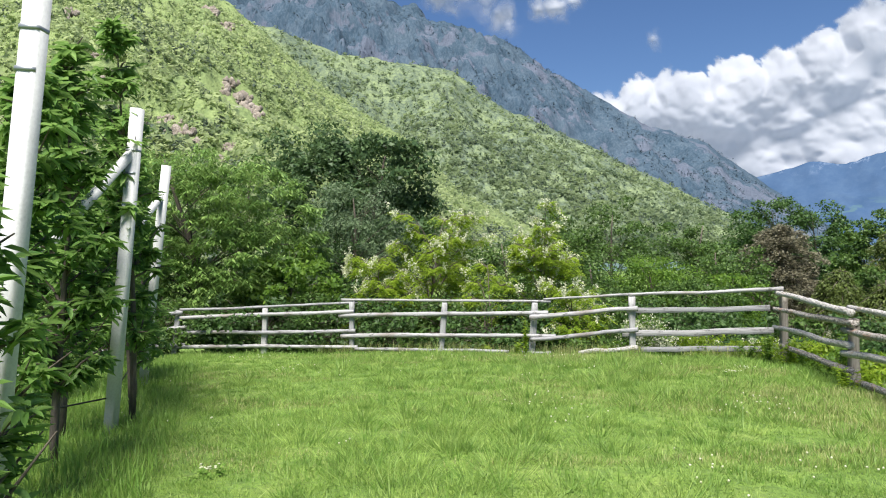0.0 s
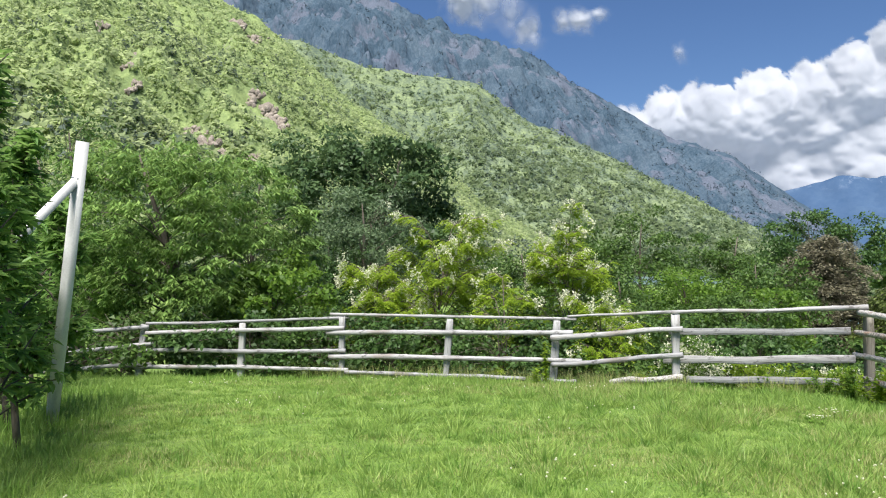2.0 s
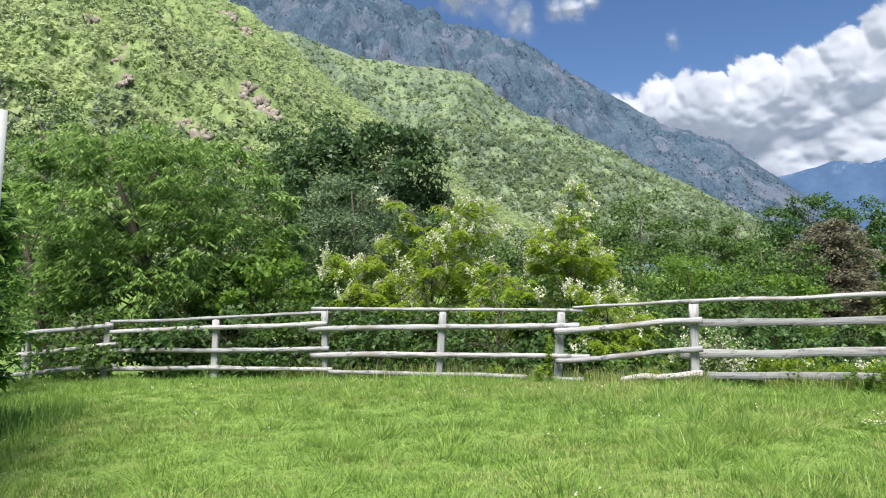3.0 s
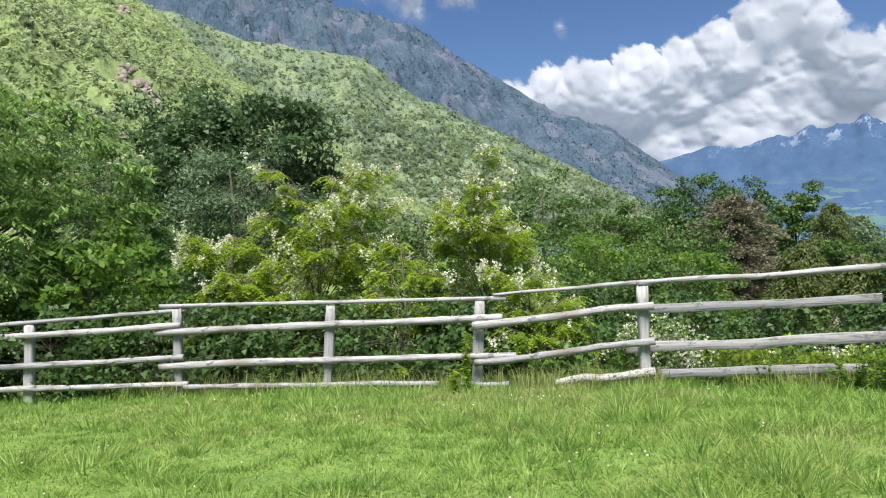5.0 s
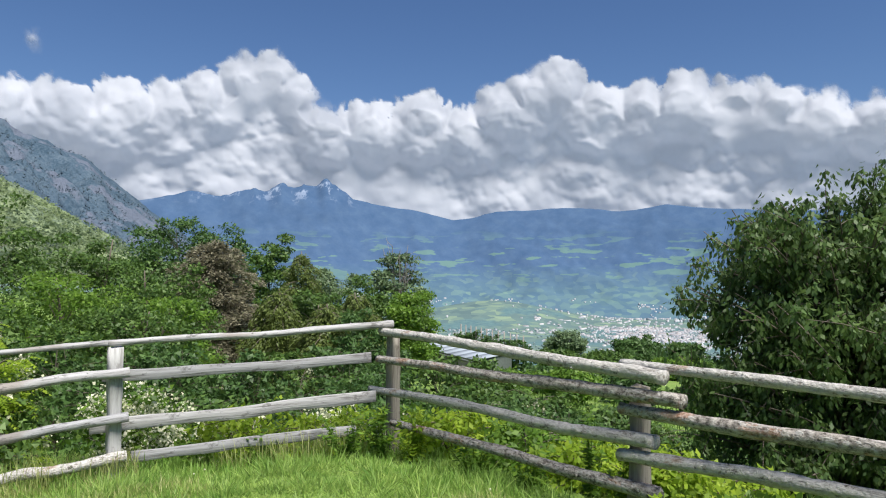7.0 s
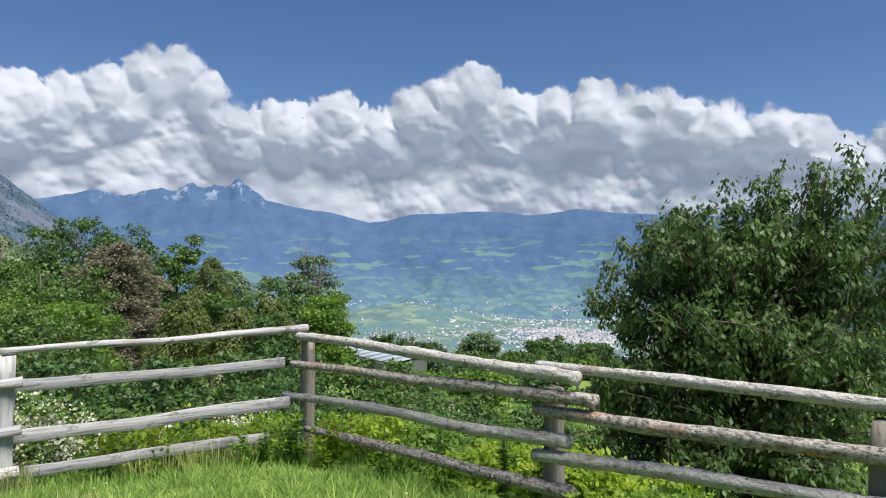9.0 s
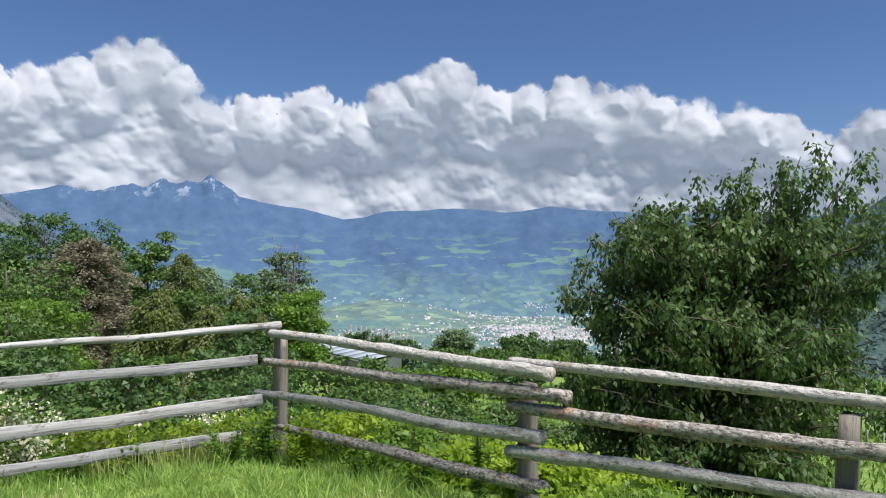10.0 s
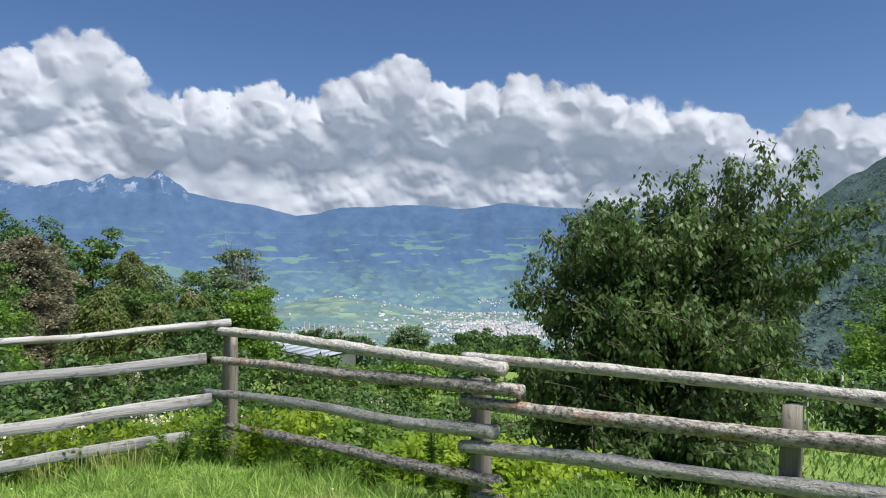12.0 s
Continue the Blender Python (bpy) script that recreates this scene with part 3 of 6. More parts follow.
def crowns_on(name, surface, mat, count, size, label, seed, lowest=0.0, first=0.0, bare=0.22, wide=1.0, tall=1.1, sprays=9, favour=0.75, clearings=(), patch=90.0):
    """Tree crowns scattered over a mountain side, each a rounded or slender heap of small leaf sprays."""
    rng = np.random.default_rng(seed)
    nb, nu = surface.shape[:2]
    fu = 1 - rng.random(count) ** favour * (1 - lowest)
    i, j = rng.integers(int(nb * first), nb - 1, count), np.clip((fu * (nu - 3)).astype(int), 0, nu - 4)
    fa, fb = rng.random((count, 1)), rng.random((count, 1))
    p = surface[i, j] * (1 - fa) * (1 - fb) + surface[i + 1, j] * fa * (1 - fb) + surface[i, j + 1] * (1 - fa) * fb + surface[i + 1, j + 1] * fa * fb
    keep = fbm(p[:, 0] / patch, p[:, 1] / patch, p[:, 2] / patch, seed, 3) > bare
    for c, r in clearings:
        keep &= np.linalg.norm((p - c) * [1, 0.5, 1], axis=1) > r
    p = p[keep]
    n = len(p)
    d = unit(rng.normal(size=(n, sprays, 3)) + [0, 0, 0.5])
    big = size * np.exp(rng.normal(size=(n, 1, 1)) * 0.28)
    at = (p[:, None] + [0, 0, size * 0.35] + d * big * [wide, wide, tall] * rng.uniform(0.6, 1.0, (n, sprays, 1))).reshape(-1, 3)
    ln = np.repeat(big[:, 0, 0], sprays) * rng.uniform(0.45, 0.85, n * sprays) * (0.4 + 0.6 * wide)
    v, f = leaves(at, rng.normal(size=(n * sprays, 3)) + [0, 0, -0.4], ln * 1.15, ln * 1.1, rng, 0.3, d.reshape(-1, 3) + [0, 0, 0.8] + 0.3 * rng.normal(size=(n * sprays, 3)), far=True)
    tagged(part(name, mesh_of(name, v, f, mat, False)), label, "woods", kind="stuff")


CLEAR = [(c, 1.5 * r) for c, (b, a, r) in zip(CRAG_AT, CRAGS)]
crowns_on("hillside_woods", near_slope, CROWN_SPRING, 36000, 4.2, "bright green spring woods on the mountainside", 71, lowest=0.06, first=0.42, bare=0.18, clearings=CLEAR)
crowns_on("hillside_conifers", near_slope, CONIFER_NEAR, 13000, 4.4, "dark conifers among the spring woods", 75, first=0.42, bare=0.5, wide=0.5, tall=1.6, favour=0.5, clearings=CLEAR, patch=160.0)
crowns_on("mixed_woods", mid_slope, CROWN_MID, 14000, 7.0, "dark mixed woods on the rounded hill", 72)
crowns_on("hill_conifers", mid_slope, CONIFER_NEAR, 5000, 6.5, "dark conifers on the rounded hill", 76, bare=0.5, wide=0.55, tall=1.4, patch=220.0)
# crowns for that hillside, likewise darkened in colour to look shaded
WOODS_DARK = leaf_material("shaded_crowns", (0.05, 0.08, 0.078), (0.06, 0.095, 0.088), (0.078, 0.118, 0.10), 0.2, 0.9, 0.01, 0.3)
crowns_on("shaded_hillside_woods", dark_slope, WOODS_DARK, 10000, 4.4, "green woods on the far hillside, shade put into their colour", 73, sprays=6)
# needles blued to put the same distance haze into their colour
CONIFER_HAZED = leaf_material("mountain_conifers", (0.050, 0.078, 0.105), (0.066, 0.098, 0.125), (0.09, 0.128, 0.145), 0.3, 0.9, 0.01)
crowns_on("mountain_conifers", rocky_slope, CONIFER_HAZED, 16000, 6.5, "dark conifers on the rocky mountain, blue haze in their colour", 74, first=0.15, bare=0.46, wide=0.6, tall=1.3, sprays=5, favour=1.0, patch=160.0)


def crag(c, size, seed, label):
    """A bare outcrop on the mountainside: many broken, angular blocks stepping up the slope."""
    rng = np.random.default_rng(seed)
    pieces = []
    up = np.array([0.1, 0.62, 0.78])
    for q in range(34):
        sz = size * rng.uniform(0.05, 0.19)
        across, rise = rng.normal() * 0.42 * size, rng.uniform(-0.8, 0.8) * size
        off = np.array([across, 0, 0]) + up * rise * (1 - 0.35 * abs(across) / size) - [0, 0, 0.03 * size]
        g = np.round(ICO2_V * 1.6 + rng.normal(size=ICO2_V.shape) * 0.2) / 1.6 * 0.6 + ICO2_V * 0.4
        pieces.append((g * sz * [1.2, 1.0, 1.35] * rng.uniform(0.6, 1.6, 3) + off, ICO2_F))
    root = new("rock_outcrop")
    root.location = c
    tagged(root, label, "rock", "rock outcrops on the mountainside")
    for v, f in pieces:
        part("rock", mesh_of("rock", v, f, CRAG), root)


CRAG = forest_floor_material("bare_rock", (0.16, 0.14, 0.115), (0.29, 0.25, 0.21), (0.46, 0.41, 0.35), scale=0.25, bump=2.0)
for n_, (c_, (b_, a_, r_)) in enumerate(zip(CRAG_AT, CRAGS)):
    crag(c_, r_ * 1.5, 40 + n_, "broken pinkish grey rock outcrop among spring woods")


def on_range(rng, n, lo, hi):
    """Places on the lower slopes of the far range."""
    nb, nu = range_face.shape[:2]
    i, j = rng.integers(int(nb * 0.30), int(nb * 0.66), n), (nu * rng.uniform(lo, hi, n)).astype(int)
    a = rng.random((n, 1))
    p = range_face[i, j] * (1 - a) + range_face[i + 1, j] * a
    return p[:, 0], p[:, 1], p[:, 2]


def build_valley_trees():
    rng = np.random.default_rng(21)
    n = 4200
    b, d = rng.uniform(34, 70, n), rng.uniform(1400, 3640, n)
    x, y = EYE[0] + d * np.sin(np.radians(b)), EYE[1] + d * np.cos(np.radians(b))
    z = ground_z(x, y)
    keep = (fbm(x / 180, y / 180, 0, 14, 3) > 0.47) & (z < -176)
    x, y, z = x[keep], y[keep], z[keep]
    v, f = puffs(np.column_stack([x, y, z + 1.5]), rng.uniform(2.5, 5.0, len(x)), rng)
    # crowns lighter and bluer than leaves, with valley haze in the colour
    m = leaf_material("hazy_valley_tree_crowns", (0.12, 0.18, 0.20), (0.14, 0.20, 0.205), (0.16, 0.23, 0.205), 0.1, 0.9, 0.01)
    tagged(part("valley_trees", mesh_of("valley_trees", v, f, m)), "far hedges and trees between the valley fields, haze in their colour", "woods", kind="stuff")


build_valley_trees()


# ---------------------------------------------------------------- clouds
def billow(x, y, seed):
    """Rounded heaps: domes round scattered centres, 0 to 1."""
    ix, iy = np.floor(x).astype(np.int64), np.floor(y).astype(np.int64)
    best = np.zeros_like(x)
    for dx in (-1, 0, 1):
        for dy in (-1, 0, 1):
            cx, cy = ix + dx, iy + dy
            px, py = cx + hashed(cx, cy, 0 * cx, seed), cy + hashed(cx, cy, 0 * cx + 1, seed)
            size = 0.55 + 0.5 * hashed(cx, cy, 0 * cx + 2, seed)
            best = np.maximum(best, np.sqrt(np.maximum(0, 1 - ((x - px) ** 2 + (y - py) ** 2) / size ** 2)) * size)
    return best


def cloud(name, lobes, label, seed, dist=4965.0, step=0.105, fray=1.0, base=None, wild=1.0):
    """Heaped cloud: large heaps (bearing, height of the top, radius, in degrees) grown over with smaller and smaller billows.
    base: (bearing, height) pairs down to which it is filled under the heaps."""
    lobes = sorted(lobes)
    lb, lt, lr = (np.array([q[k] for q in lobes]) for k in range(3))
    le = lt - lr
    lowest = min([h for b_, h in base] if base else le - lr)
    b = np.arange((lb - lr).min() - 1.2, (lb + lr).max() + 1.2, step)
    e = np.arange(max(0.5, lowest - 1.4), lt.max() + 1.4, step)
    bb, ee = np.meshgrid(b, e, indexing="ij")
    wx = bb + wild * (1.1 * (fbm(bb * 0.4, ee * 0.4, 0, seed, 2) - 0.5) + 0.7 * (fbm(bb * 1.3, ee * 1.3, 0, seed + 1, 3) - 0.5))
    wy = ee + wild * (0.9 * (fbm(bb * 0.4, ee * 0.4, 7, seed, 2) - 0.5) + 0.7 * (fbm(bb * 1.3, ee * 1.3, 7, seed + 1, 3) - 0.5))
    dome, inside = np.zeros_like(bb), np.full_like(bb, -9.0)
    rng = np.random.default_rng(seed)
    for cb, ce, r in zip(lb, le, lr):
        d = np.hypot(wx - cb, (wy - ce) * 1.05)
        dome = np.maximum(dome, np.maximum(0, 1 - (d / (r * 1.2)) ** 2) ** 0.6 * r * rng.uniform(0.6, 1.1))
        inside = np.maximum(inside, r - d)
    if base:
        floor_ = np.interp(wx, [q[0] for q in base], [q[1] for q in base])
        inside = np.maximum(inside, np.minimum(np.interp(wx, lb, le + 0.45 * lr) - wy, wy - floor_))
    heaps = [billow(wx * f + 3.7 * k, wy * f * 1.15 + 1.9 * k, seed + k) for k, f in enumerate((0.33, 0.7, 1.5, 3.1, 6.0))]
    # crisp billowing tops in places, the rest veiled
    veil = np.clip(3.4 * (fbm(bb * 0.22, ee * 0.30, 3, seed + 8, 3) - 0.44), 0, 1)
    large = 0.28 * (14 - ee) + 0.75 * dome + 1.05 * heaps[0] + 0.55 * heaps[1]
    small = 0.30 * heaps[2] + 0.09 * heaps[3] + 0.02 * heaps[4]

    def eased(a, times):
        for k in range(times):
            for axis in (0, 1):
                a = 0.5 * a + 0.25 * (np.roll(a, 1, axis) + np.roll(a, -1, axis))
        return a

    crisp, soft_relief = eased(large, 8) + eased(small, 2), eased(large + 0.6 * small, 36)
    relief = crisp * (1 - veil) + soft_relief * veil
    cover = inside + 0.25 + 0.55 * (heaps[1] - 0.6) + 0.35 * (heaps[2] - 0.55) + 0.20 * (heaps[3] - 0.55) + 0.08 * (heaps[4] - 0.5) + 0.3 * (fbm(bb * 2, ee * 2, 0, seed + 5, 4) - 0.5)
    thick = np.clip(cover / (fray * (0.30 + 0.6 * veil)), 0, 1)
    thick = thick * thick * (3 - 2 * thick)
    r = dist - np.radians(relief) * dist * np.clip(0.3 + 0.55 * eased(inside, 3), 0.1, 1)
    ra, rb = np.radians(ee), np.radians(bb)
    v = np.stack([EYE[0] + r * np.sin(rb) * np.cos(ra), EYE[1] + r * np.cos(rb) * np.cos(ra), 1.8 + r * np.sin(ra)], -1).reshape(-1, 3)
    f = grid_faces(len(b), len(e))
    f = f[(thick.ravel()[f] > 0.004).any(1)]
    used, f = np.unique(f, return_inverse=True)
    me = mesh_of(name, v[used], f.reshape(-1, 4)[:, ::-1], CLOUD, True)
    me.attributes.new("thickness", "FLOAT", "POINT").data.foreach_set("value", thick.ravel()[used].astype(np.float32))
    tagged(part(name, me), label, "cloud", kind="structure")


cloud("cloud_bank", [(9.0, 12.9, 1.0), (12, 13.4, 1.9), (15.5, 13.9, 2.6), (19, 14.3, 2.8), (22.3, 14.1, 2.6), (25, 15.2, 2.3), (27.8, 16.5, 2.0), (29.8, 17.1, 2.0), (31.4, 15.7, 2.0), (34, 13.8, 2.4), (37.5, 14.0, 2.5), (41.5, 14.6, 2.7),
                     (45.2, 13.7, 2.5), (48, 15.0, 2.3), (50.4, 16.2, 2.4), (52.4, 16.9, 2.4), (55.6, 15.2, 2.6), (58.8, 15.1, 2.5), (61.8, 15.5, 2.5), (65, 15.0, 2.5), (67.6, 14.3, 2.3), (71, 13.1, 2.2), (74.6, 12.7, 2.2), (77, 11.4, 1.8), (79, 10.2, 1.6)],
      "heaped white cumulus cloud bank with grey undersides", 5, base=[(8, 11.5), (11, 9.5), (16, 6.5), (20, 4.4), (25, 4.4), (28, 5.0), (33, 4.8), (37, 4.0), (44, 3.2), (82, 3.2)])
cloud("cloud_bank", [(80.8, 9.6, 1.6), (83.2, 11.5, 2.3), (86, 10.6, 2.4), (90, 11.0, 2.6), (94, 11.2, 2.6)], "white cumulus cloud low over the hillside", 6, base=[(78, 4.0), (96, 4.0)])
cloud("small_cloud", [(-3.5, 22.8, 1.8), (-1.5, 22.5, 1.9), (0.2, 21.9, 1.9), (1.4, 20.3, 1.6), (2.2, 18.6, 1.0)], "small white cloud touching the mountain ridge", 7, fray=4)
cloud("small_cloud", [(4.6, 19.9, 0.9), (6.0, 20.2, 1.1), (7.2, 20.3, 0.8)], "thin white cloud wisp in the blue sky", 8, fray=5)
cloud("small_cloud", [(13.2, 16.5, 0.5)], "thin white cloud wisp in the blue sky", 9, fray=6)


# ---------------------------------------------------------------- town in the valley
def build_town():
    """Houses too small and many to count: each a box with a gabled roof."""
    rng = np.random.default_rng(9)
    n, core = 11000, 5200
    b = np.concatenate([rng.normal(58.0, 4.0, core), rng.uniform(36, 72, n - core)])
    d = np.concatenate([rng.uniform(1900, 3630, core) ** 0.5 * rng.uniform(2300, 3630, core) ** 0.5, rng.uniform(1900, 5200, n - core)])
    x, y = EYE[0] + d * np.sin(np.radians(b)), EYE[1] + d * np.cos(np.radians(b))
    z = ground_z(x, y)
    x, y, z = (np.where(d > 3640, q, w) for q, w in zip(on_range(rng, n, 0.01, 0.22), (x, y, z)))
    keep = np.where(np.arange(n) < core, rng.random(n) < 1.5 * fbm(x / 120, y / 120, 0, 18, 2) - 0.25, fbm(x / 260, y / 260, 0, 12, 4) + 0.30 * (rng.random(n) - 0.5) > 0.625)
    keep &= ((z < -178) & (fbm(x / 70, y / 70, 0, 16, 2) > 0.36)) | (d > 3640) | (rng.random(n) < 0.10)
    x, y, z = x[keep], y[keep], z[keep]
    n = len(x)
    w, l, h = rng.uniform(1.9, 3.9, n), rng.uniform(2.4, 5.5, n) * rng.choice([0.8, 1, 1, 1.3, 2.6], n), rng.uniform(2.0, 4.5, n)
    a = rng.uniform(0, np.pi, n)
    ca, sa = np.cos(a), np.sin(a)
    corner = [(-1, -1), (1, -1), (1, 1), (-1, 1)]
    base = [np.stack([x + ca * w * i - sa * l * j, y + sa * w * i + ca * l * j], -1) for i, j in corner]
    lo = [np.column_stack([p, z - 3]) for p in base]
    hi = [np.column_stack([p, z + h]) for p in base]
    r0 = np.column_stack([(base[0] + base[1]) / 2, z + h + w * 0.6])
    r1 = np.column_stack([(base[2] + base[3]) / 2, z + h + w * 0.6])
    v = np.stack(lo + hi + [r0, r1], 1).reshape(-1, 3)
    k = (np.arange(n) * 10)[:, None]
    walls = np.concatenate([k + q for q in ([0, 1, 5, 4], [1, 2, 6, 5], [2, 3, 7, 6], [3, 0, 4, 7])])
    roofs = np.concatenate([k + q for q in ([4, 8, 9, 7], [5, 6, 9, 8])])
    ends = np.concatenate([k + q for q in ([4, 5, 8], [6, 7, 9])])
    # walls and roofs greyed towards blue: valley haze put into their colours
    wall = leaf_material("hazy_town_walls", (0.22, 0.25, 0.29), (0.31, 0.335, 0.37), (0.50, 0.51, 0.53), 0.0, 0.9)
    roof = leaf_material("hazy_town_roofs", (0.15, 0.165, 0.19), (0.26, 0.235, 0.235), (0.44, 0.40, 0.39), 0.0, 0.9)
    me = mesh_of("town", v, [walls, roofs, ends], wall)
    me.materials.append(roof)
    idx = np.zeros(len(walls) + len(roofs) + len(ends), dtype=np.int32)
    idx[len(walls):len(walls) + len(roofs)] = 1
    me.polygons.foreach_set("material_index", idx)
    tagged(part("town", me), "distant valley town of white houses and reddish roofs, haze in their colours", "town", kind="stuff")


build_town()


# ---------------------------------------------------------------- trees
def thing(name, at, label, category, group=""):
    e = new(name)
    e.empty_display_size = 0.2
    e.location = at
    return tagged(e, label, category, group)


def tree(name, at, top, radius, mat, label, seed, leaf=0.12, count=6000, clumps=90, clump=0.55, base=None, droop=0.3, trunk=0.12, bark=None,
         aspect=0.4, bloom=0, lean=(0, 0), slim=1.0, stems=1, crown_low=0.25, point=0.0, bloom_size=0.075, group="", category="tree", far=False, tuft=0):
    """A tree or bush: tapered trunk with limbs, and a crown of clumps of single leaves with an uneven outline.
    top: height of its tip; radius: half its spread; slim: how narrow the leaf; point: how far the crown tapers upwards."""
    rng = np.random.default_rng(seed)
    bark = bark or BARK
    gz = float(ground_z(at[0], at[1])) if base is None else base
    height = top - gz
    root = thing(name, (at[0], at[1], gz - 0.03), label, category, group)
    low = height * crown_low
    # centres of clumps inside an uneven egg
    d = unit(rng.normal(size=(clumps, 3)))
    wob = 0.62 + 0.75 * vnoise(d[:, 0] * 1.7 + 9, d[:, 1] * 1.7 + 9, d[:, 2] * 1.7 + 9, seed)
    q = d * (wob * rng.random(clumps) ** 0.30)[:, None]
    hz = np.clip((q[:, 2] + 1) / 2, 0, 1)
    taper = 1 - point * hz
    c = np.column_stack([q[:, 0] * radius * taper + lean[0] * hz, q[:, 1] * radius * taper + lean[1] * hz, low + (height - low) * hz * 0.97])
    # trunk and limbs
    pieces = []
    for s in range(stems):
        foot = rng.normal(size=2) * 0.12 * (stems > 1) * radius
        tip = np.array([lean[0] * 0.7 + rng.normal() * radius * 0.2, lean[1] * 0.7 + rng.normal() * radius * 0.2, height * 0.9])
        k = np.linspace(0, 1, 9)[:, None]
        line = np.array([foot[0], foot[1], 0]) * (1 - k) + tip * k + 0.06 * radius * np.sin(k * 5 + rng.random(3) * 6) * k
        pieces.append(tube(line, trunk * (1.25 - 1.12 * k[:, 0]) / (stems ** 0.5), 8, bumps=0.12, seed=seed + s))
        for m in range(s, len(c), max(1, stems * max(1, clumps // 42))):
            h = np.clip(c[m, 2] / (height * 0.9) - 0.22 * rng.random() - 0.08, 0.06, 0.93)
            start = np.array([np.interp(h, k[:, 0], line[:, i]) for i in range(3)])
            t = np.linspace(0, 1, 5)[:, None]
            bend = start * (1 - t) + c[m] * t + np.array([0, 0, 0.10 * radius]) * np.sin(t * np.pi)
            pieces.append(tube(bend, np.linspace(trunk * 0.30 * (1.1 - h), 0.006 + trunk * 0.02, 5), 4, cap=False))
    part("trunk", mesh_of("trunk", *joined(pieces), bark, True), root)
    # leaves: thick over the clump's top, turned outward and up
    k = rng.integers(0, clumps, count)
    size = (0.6 + 0.8 * rng.random(clumps))[k][:, None]
    d = unit(rng.normal(size=(count, 3)) + [0, 0, 0.35])
    off = d * [1, 1, 0.5] * clump * 0.85 * size * (rng.random((count, 1)) ** 0.4)
    p = c[k] + off
    outward = unit(c[k] - [0, 0, low + (height - low) * 0.35])
    face = d + 0.5 * outward + [0, 0, 0.5] + rng.normal(size=(count, 3)) * 0.45
    way = d * 0.6 + rng.normal(size=(count, 3)) * 0.7 + [0, 0, -droop * 1.6]
    if tuft:
        # leaves spring from shared shoot tips and hang outwards
        k = np.arange(count) // tuft
        a = (np.arange(count) % tuft) * 6.283 / tuft + 5 * k
        p = p[k] + rng.normal(size=(count, 3)) * leaf * 0.10
        out = np.column_stack([np.cos(a), np.sin(a), rng.uniform(-0.15, 0.35, count) - droop])
        way = out + 0.5 * outward[k] * [1, 1, 0] + rng.normal(size=(count, 3)) * 0.15
        face = np.column_stack([np.cos(a), np.sin(a), np.full(count, 1.3)]) + rng.normal(size=(count, 3)) * 0.25
    ln = leaf * rng.uniform(0.6, 1.3, count)
    part("crown", mesh_of("crown", *leaves(p, way, ln, ln * (0.75 if far else 0.62) * slim, rng, face=face, far=far), mat), root)
    if bloom:
        # hanging clusters of small white flowers on the sunny outside of the crown
        outer = np.argsort(-(np.hypot(c[:, 0], c[:, 1]) / radius + c[:, 2] / height + 0.5 * rng.random(clumps)))[:max(4, int(clumps * 0.55))]
        bunch = c[rng.choice(outer, bloom // 6 + 1)] + rng.normal(size=(bloom // 6 + 1, 3)) * clump * 0.45
        cl = bunch[rng.integers(0, len(bunch), bloom)] + rng.normal(size=(bloom, 3)) * [0.11, 0.11, 0.08]
        per = 20
        k = np.repeat(np.arange(bloom), per)
        hang = rng.random(len(k))
        p = cl[k] + np.column_stack([rng.normal(size=(len(k), 2)) * 0.04, -0.20 * hang])
        s = bloom_size * rng.uniform(0.4, 1.0, len(k)) * (1.1 - 0.5 * hang)
        part("blossom", mesh_of("blossom", *leaves(p, rng.normal(size=(len(k), 3)) + [0, 0, -0.5], s, s, rng), WHITE_BLOOM), root, "hanging white flower clusters")
    return root


def by_bearing(b, d, eye=(0.95, 2.0)):
    return eye[0] + d * math.sin(radians(b)), eye[1] + d * math.cos(radians(b))


def tip_height(elev, d):
    return 1.8 + d * math.tan(radians(elev))


# the tall trees that stand out
tree("chestnut_tree", (-6.9, 17.6), 5.5, 3.0, GREEN_CHESTNUT, "broad chestnut tree with long drooping leaves behind the fence", 101, 0.21, 40000, 260, 0.62, droop=0.55, trunk=0.16, slim=0.40, crown_low=0.03, tuft=7)
tree("chestnut_tree", (-10.6, 19.0), 5.6, 2.8, GREEN_CHESTNUT, "chestnut tree in full leaf at the wood's edge", 102, 0.22, 10500, 130, 0.8, droop=0.55, trunk=0.16, slim=0.42, crown_low=0.03, tuft=7)
tree("hazel_bush", (-4.6, 16.6), 2.5, 1.25, GREEN_BRIGHT, "rounded light green hazel bush beside the chestnut", 109, 0.12, 6500, 60, 0.4, droop=0.1, trunk=0.05, crown_low=0.08, stems=3, slim=1.2)
tree("oak_tree", (-7.2, 40.5), 10.6, 4.7, GREEN_OAK, "large dark green oak with a domed crown", 103, 0.26, 38000, 170, 1.25, trunk=0.35, crown_low=0.15, droop=0.1, far=True)
tree("willow_tree", (-5.3, 31.0), 5.7, 2.4, GREEN_GREY, "grey-green willow with fine soft foliage", 104, 0.17, 20000, 120, 0.8, trunk=0.18, slim=0.5, crown_low=0.12, far=True)
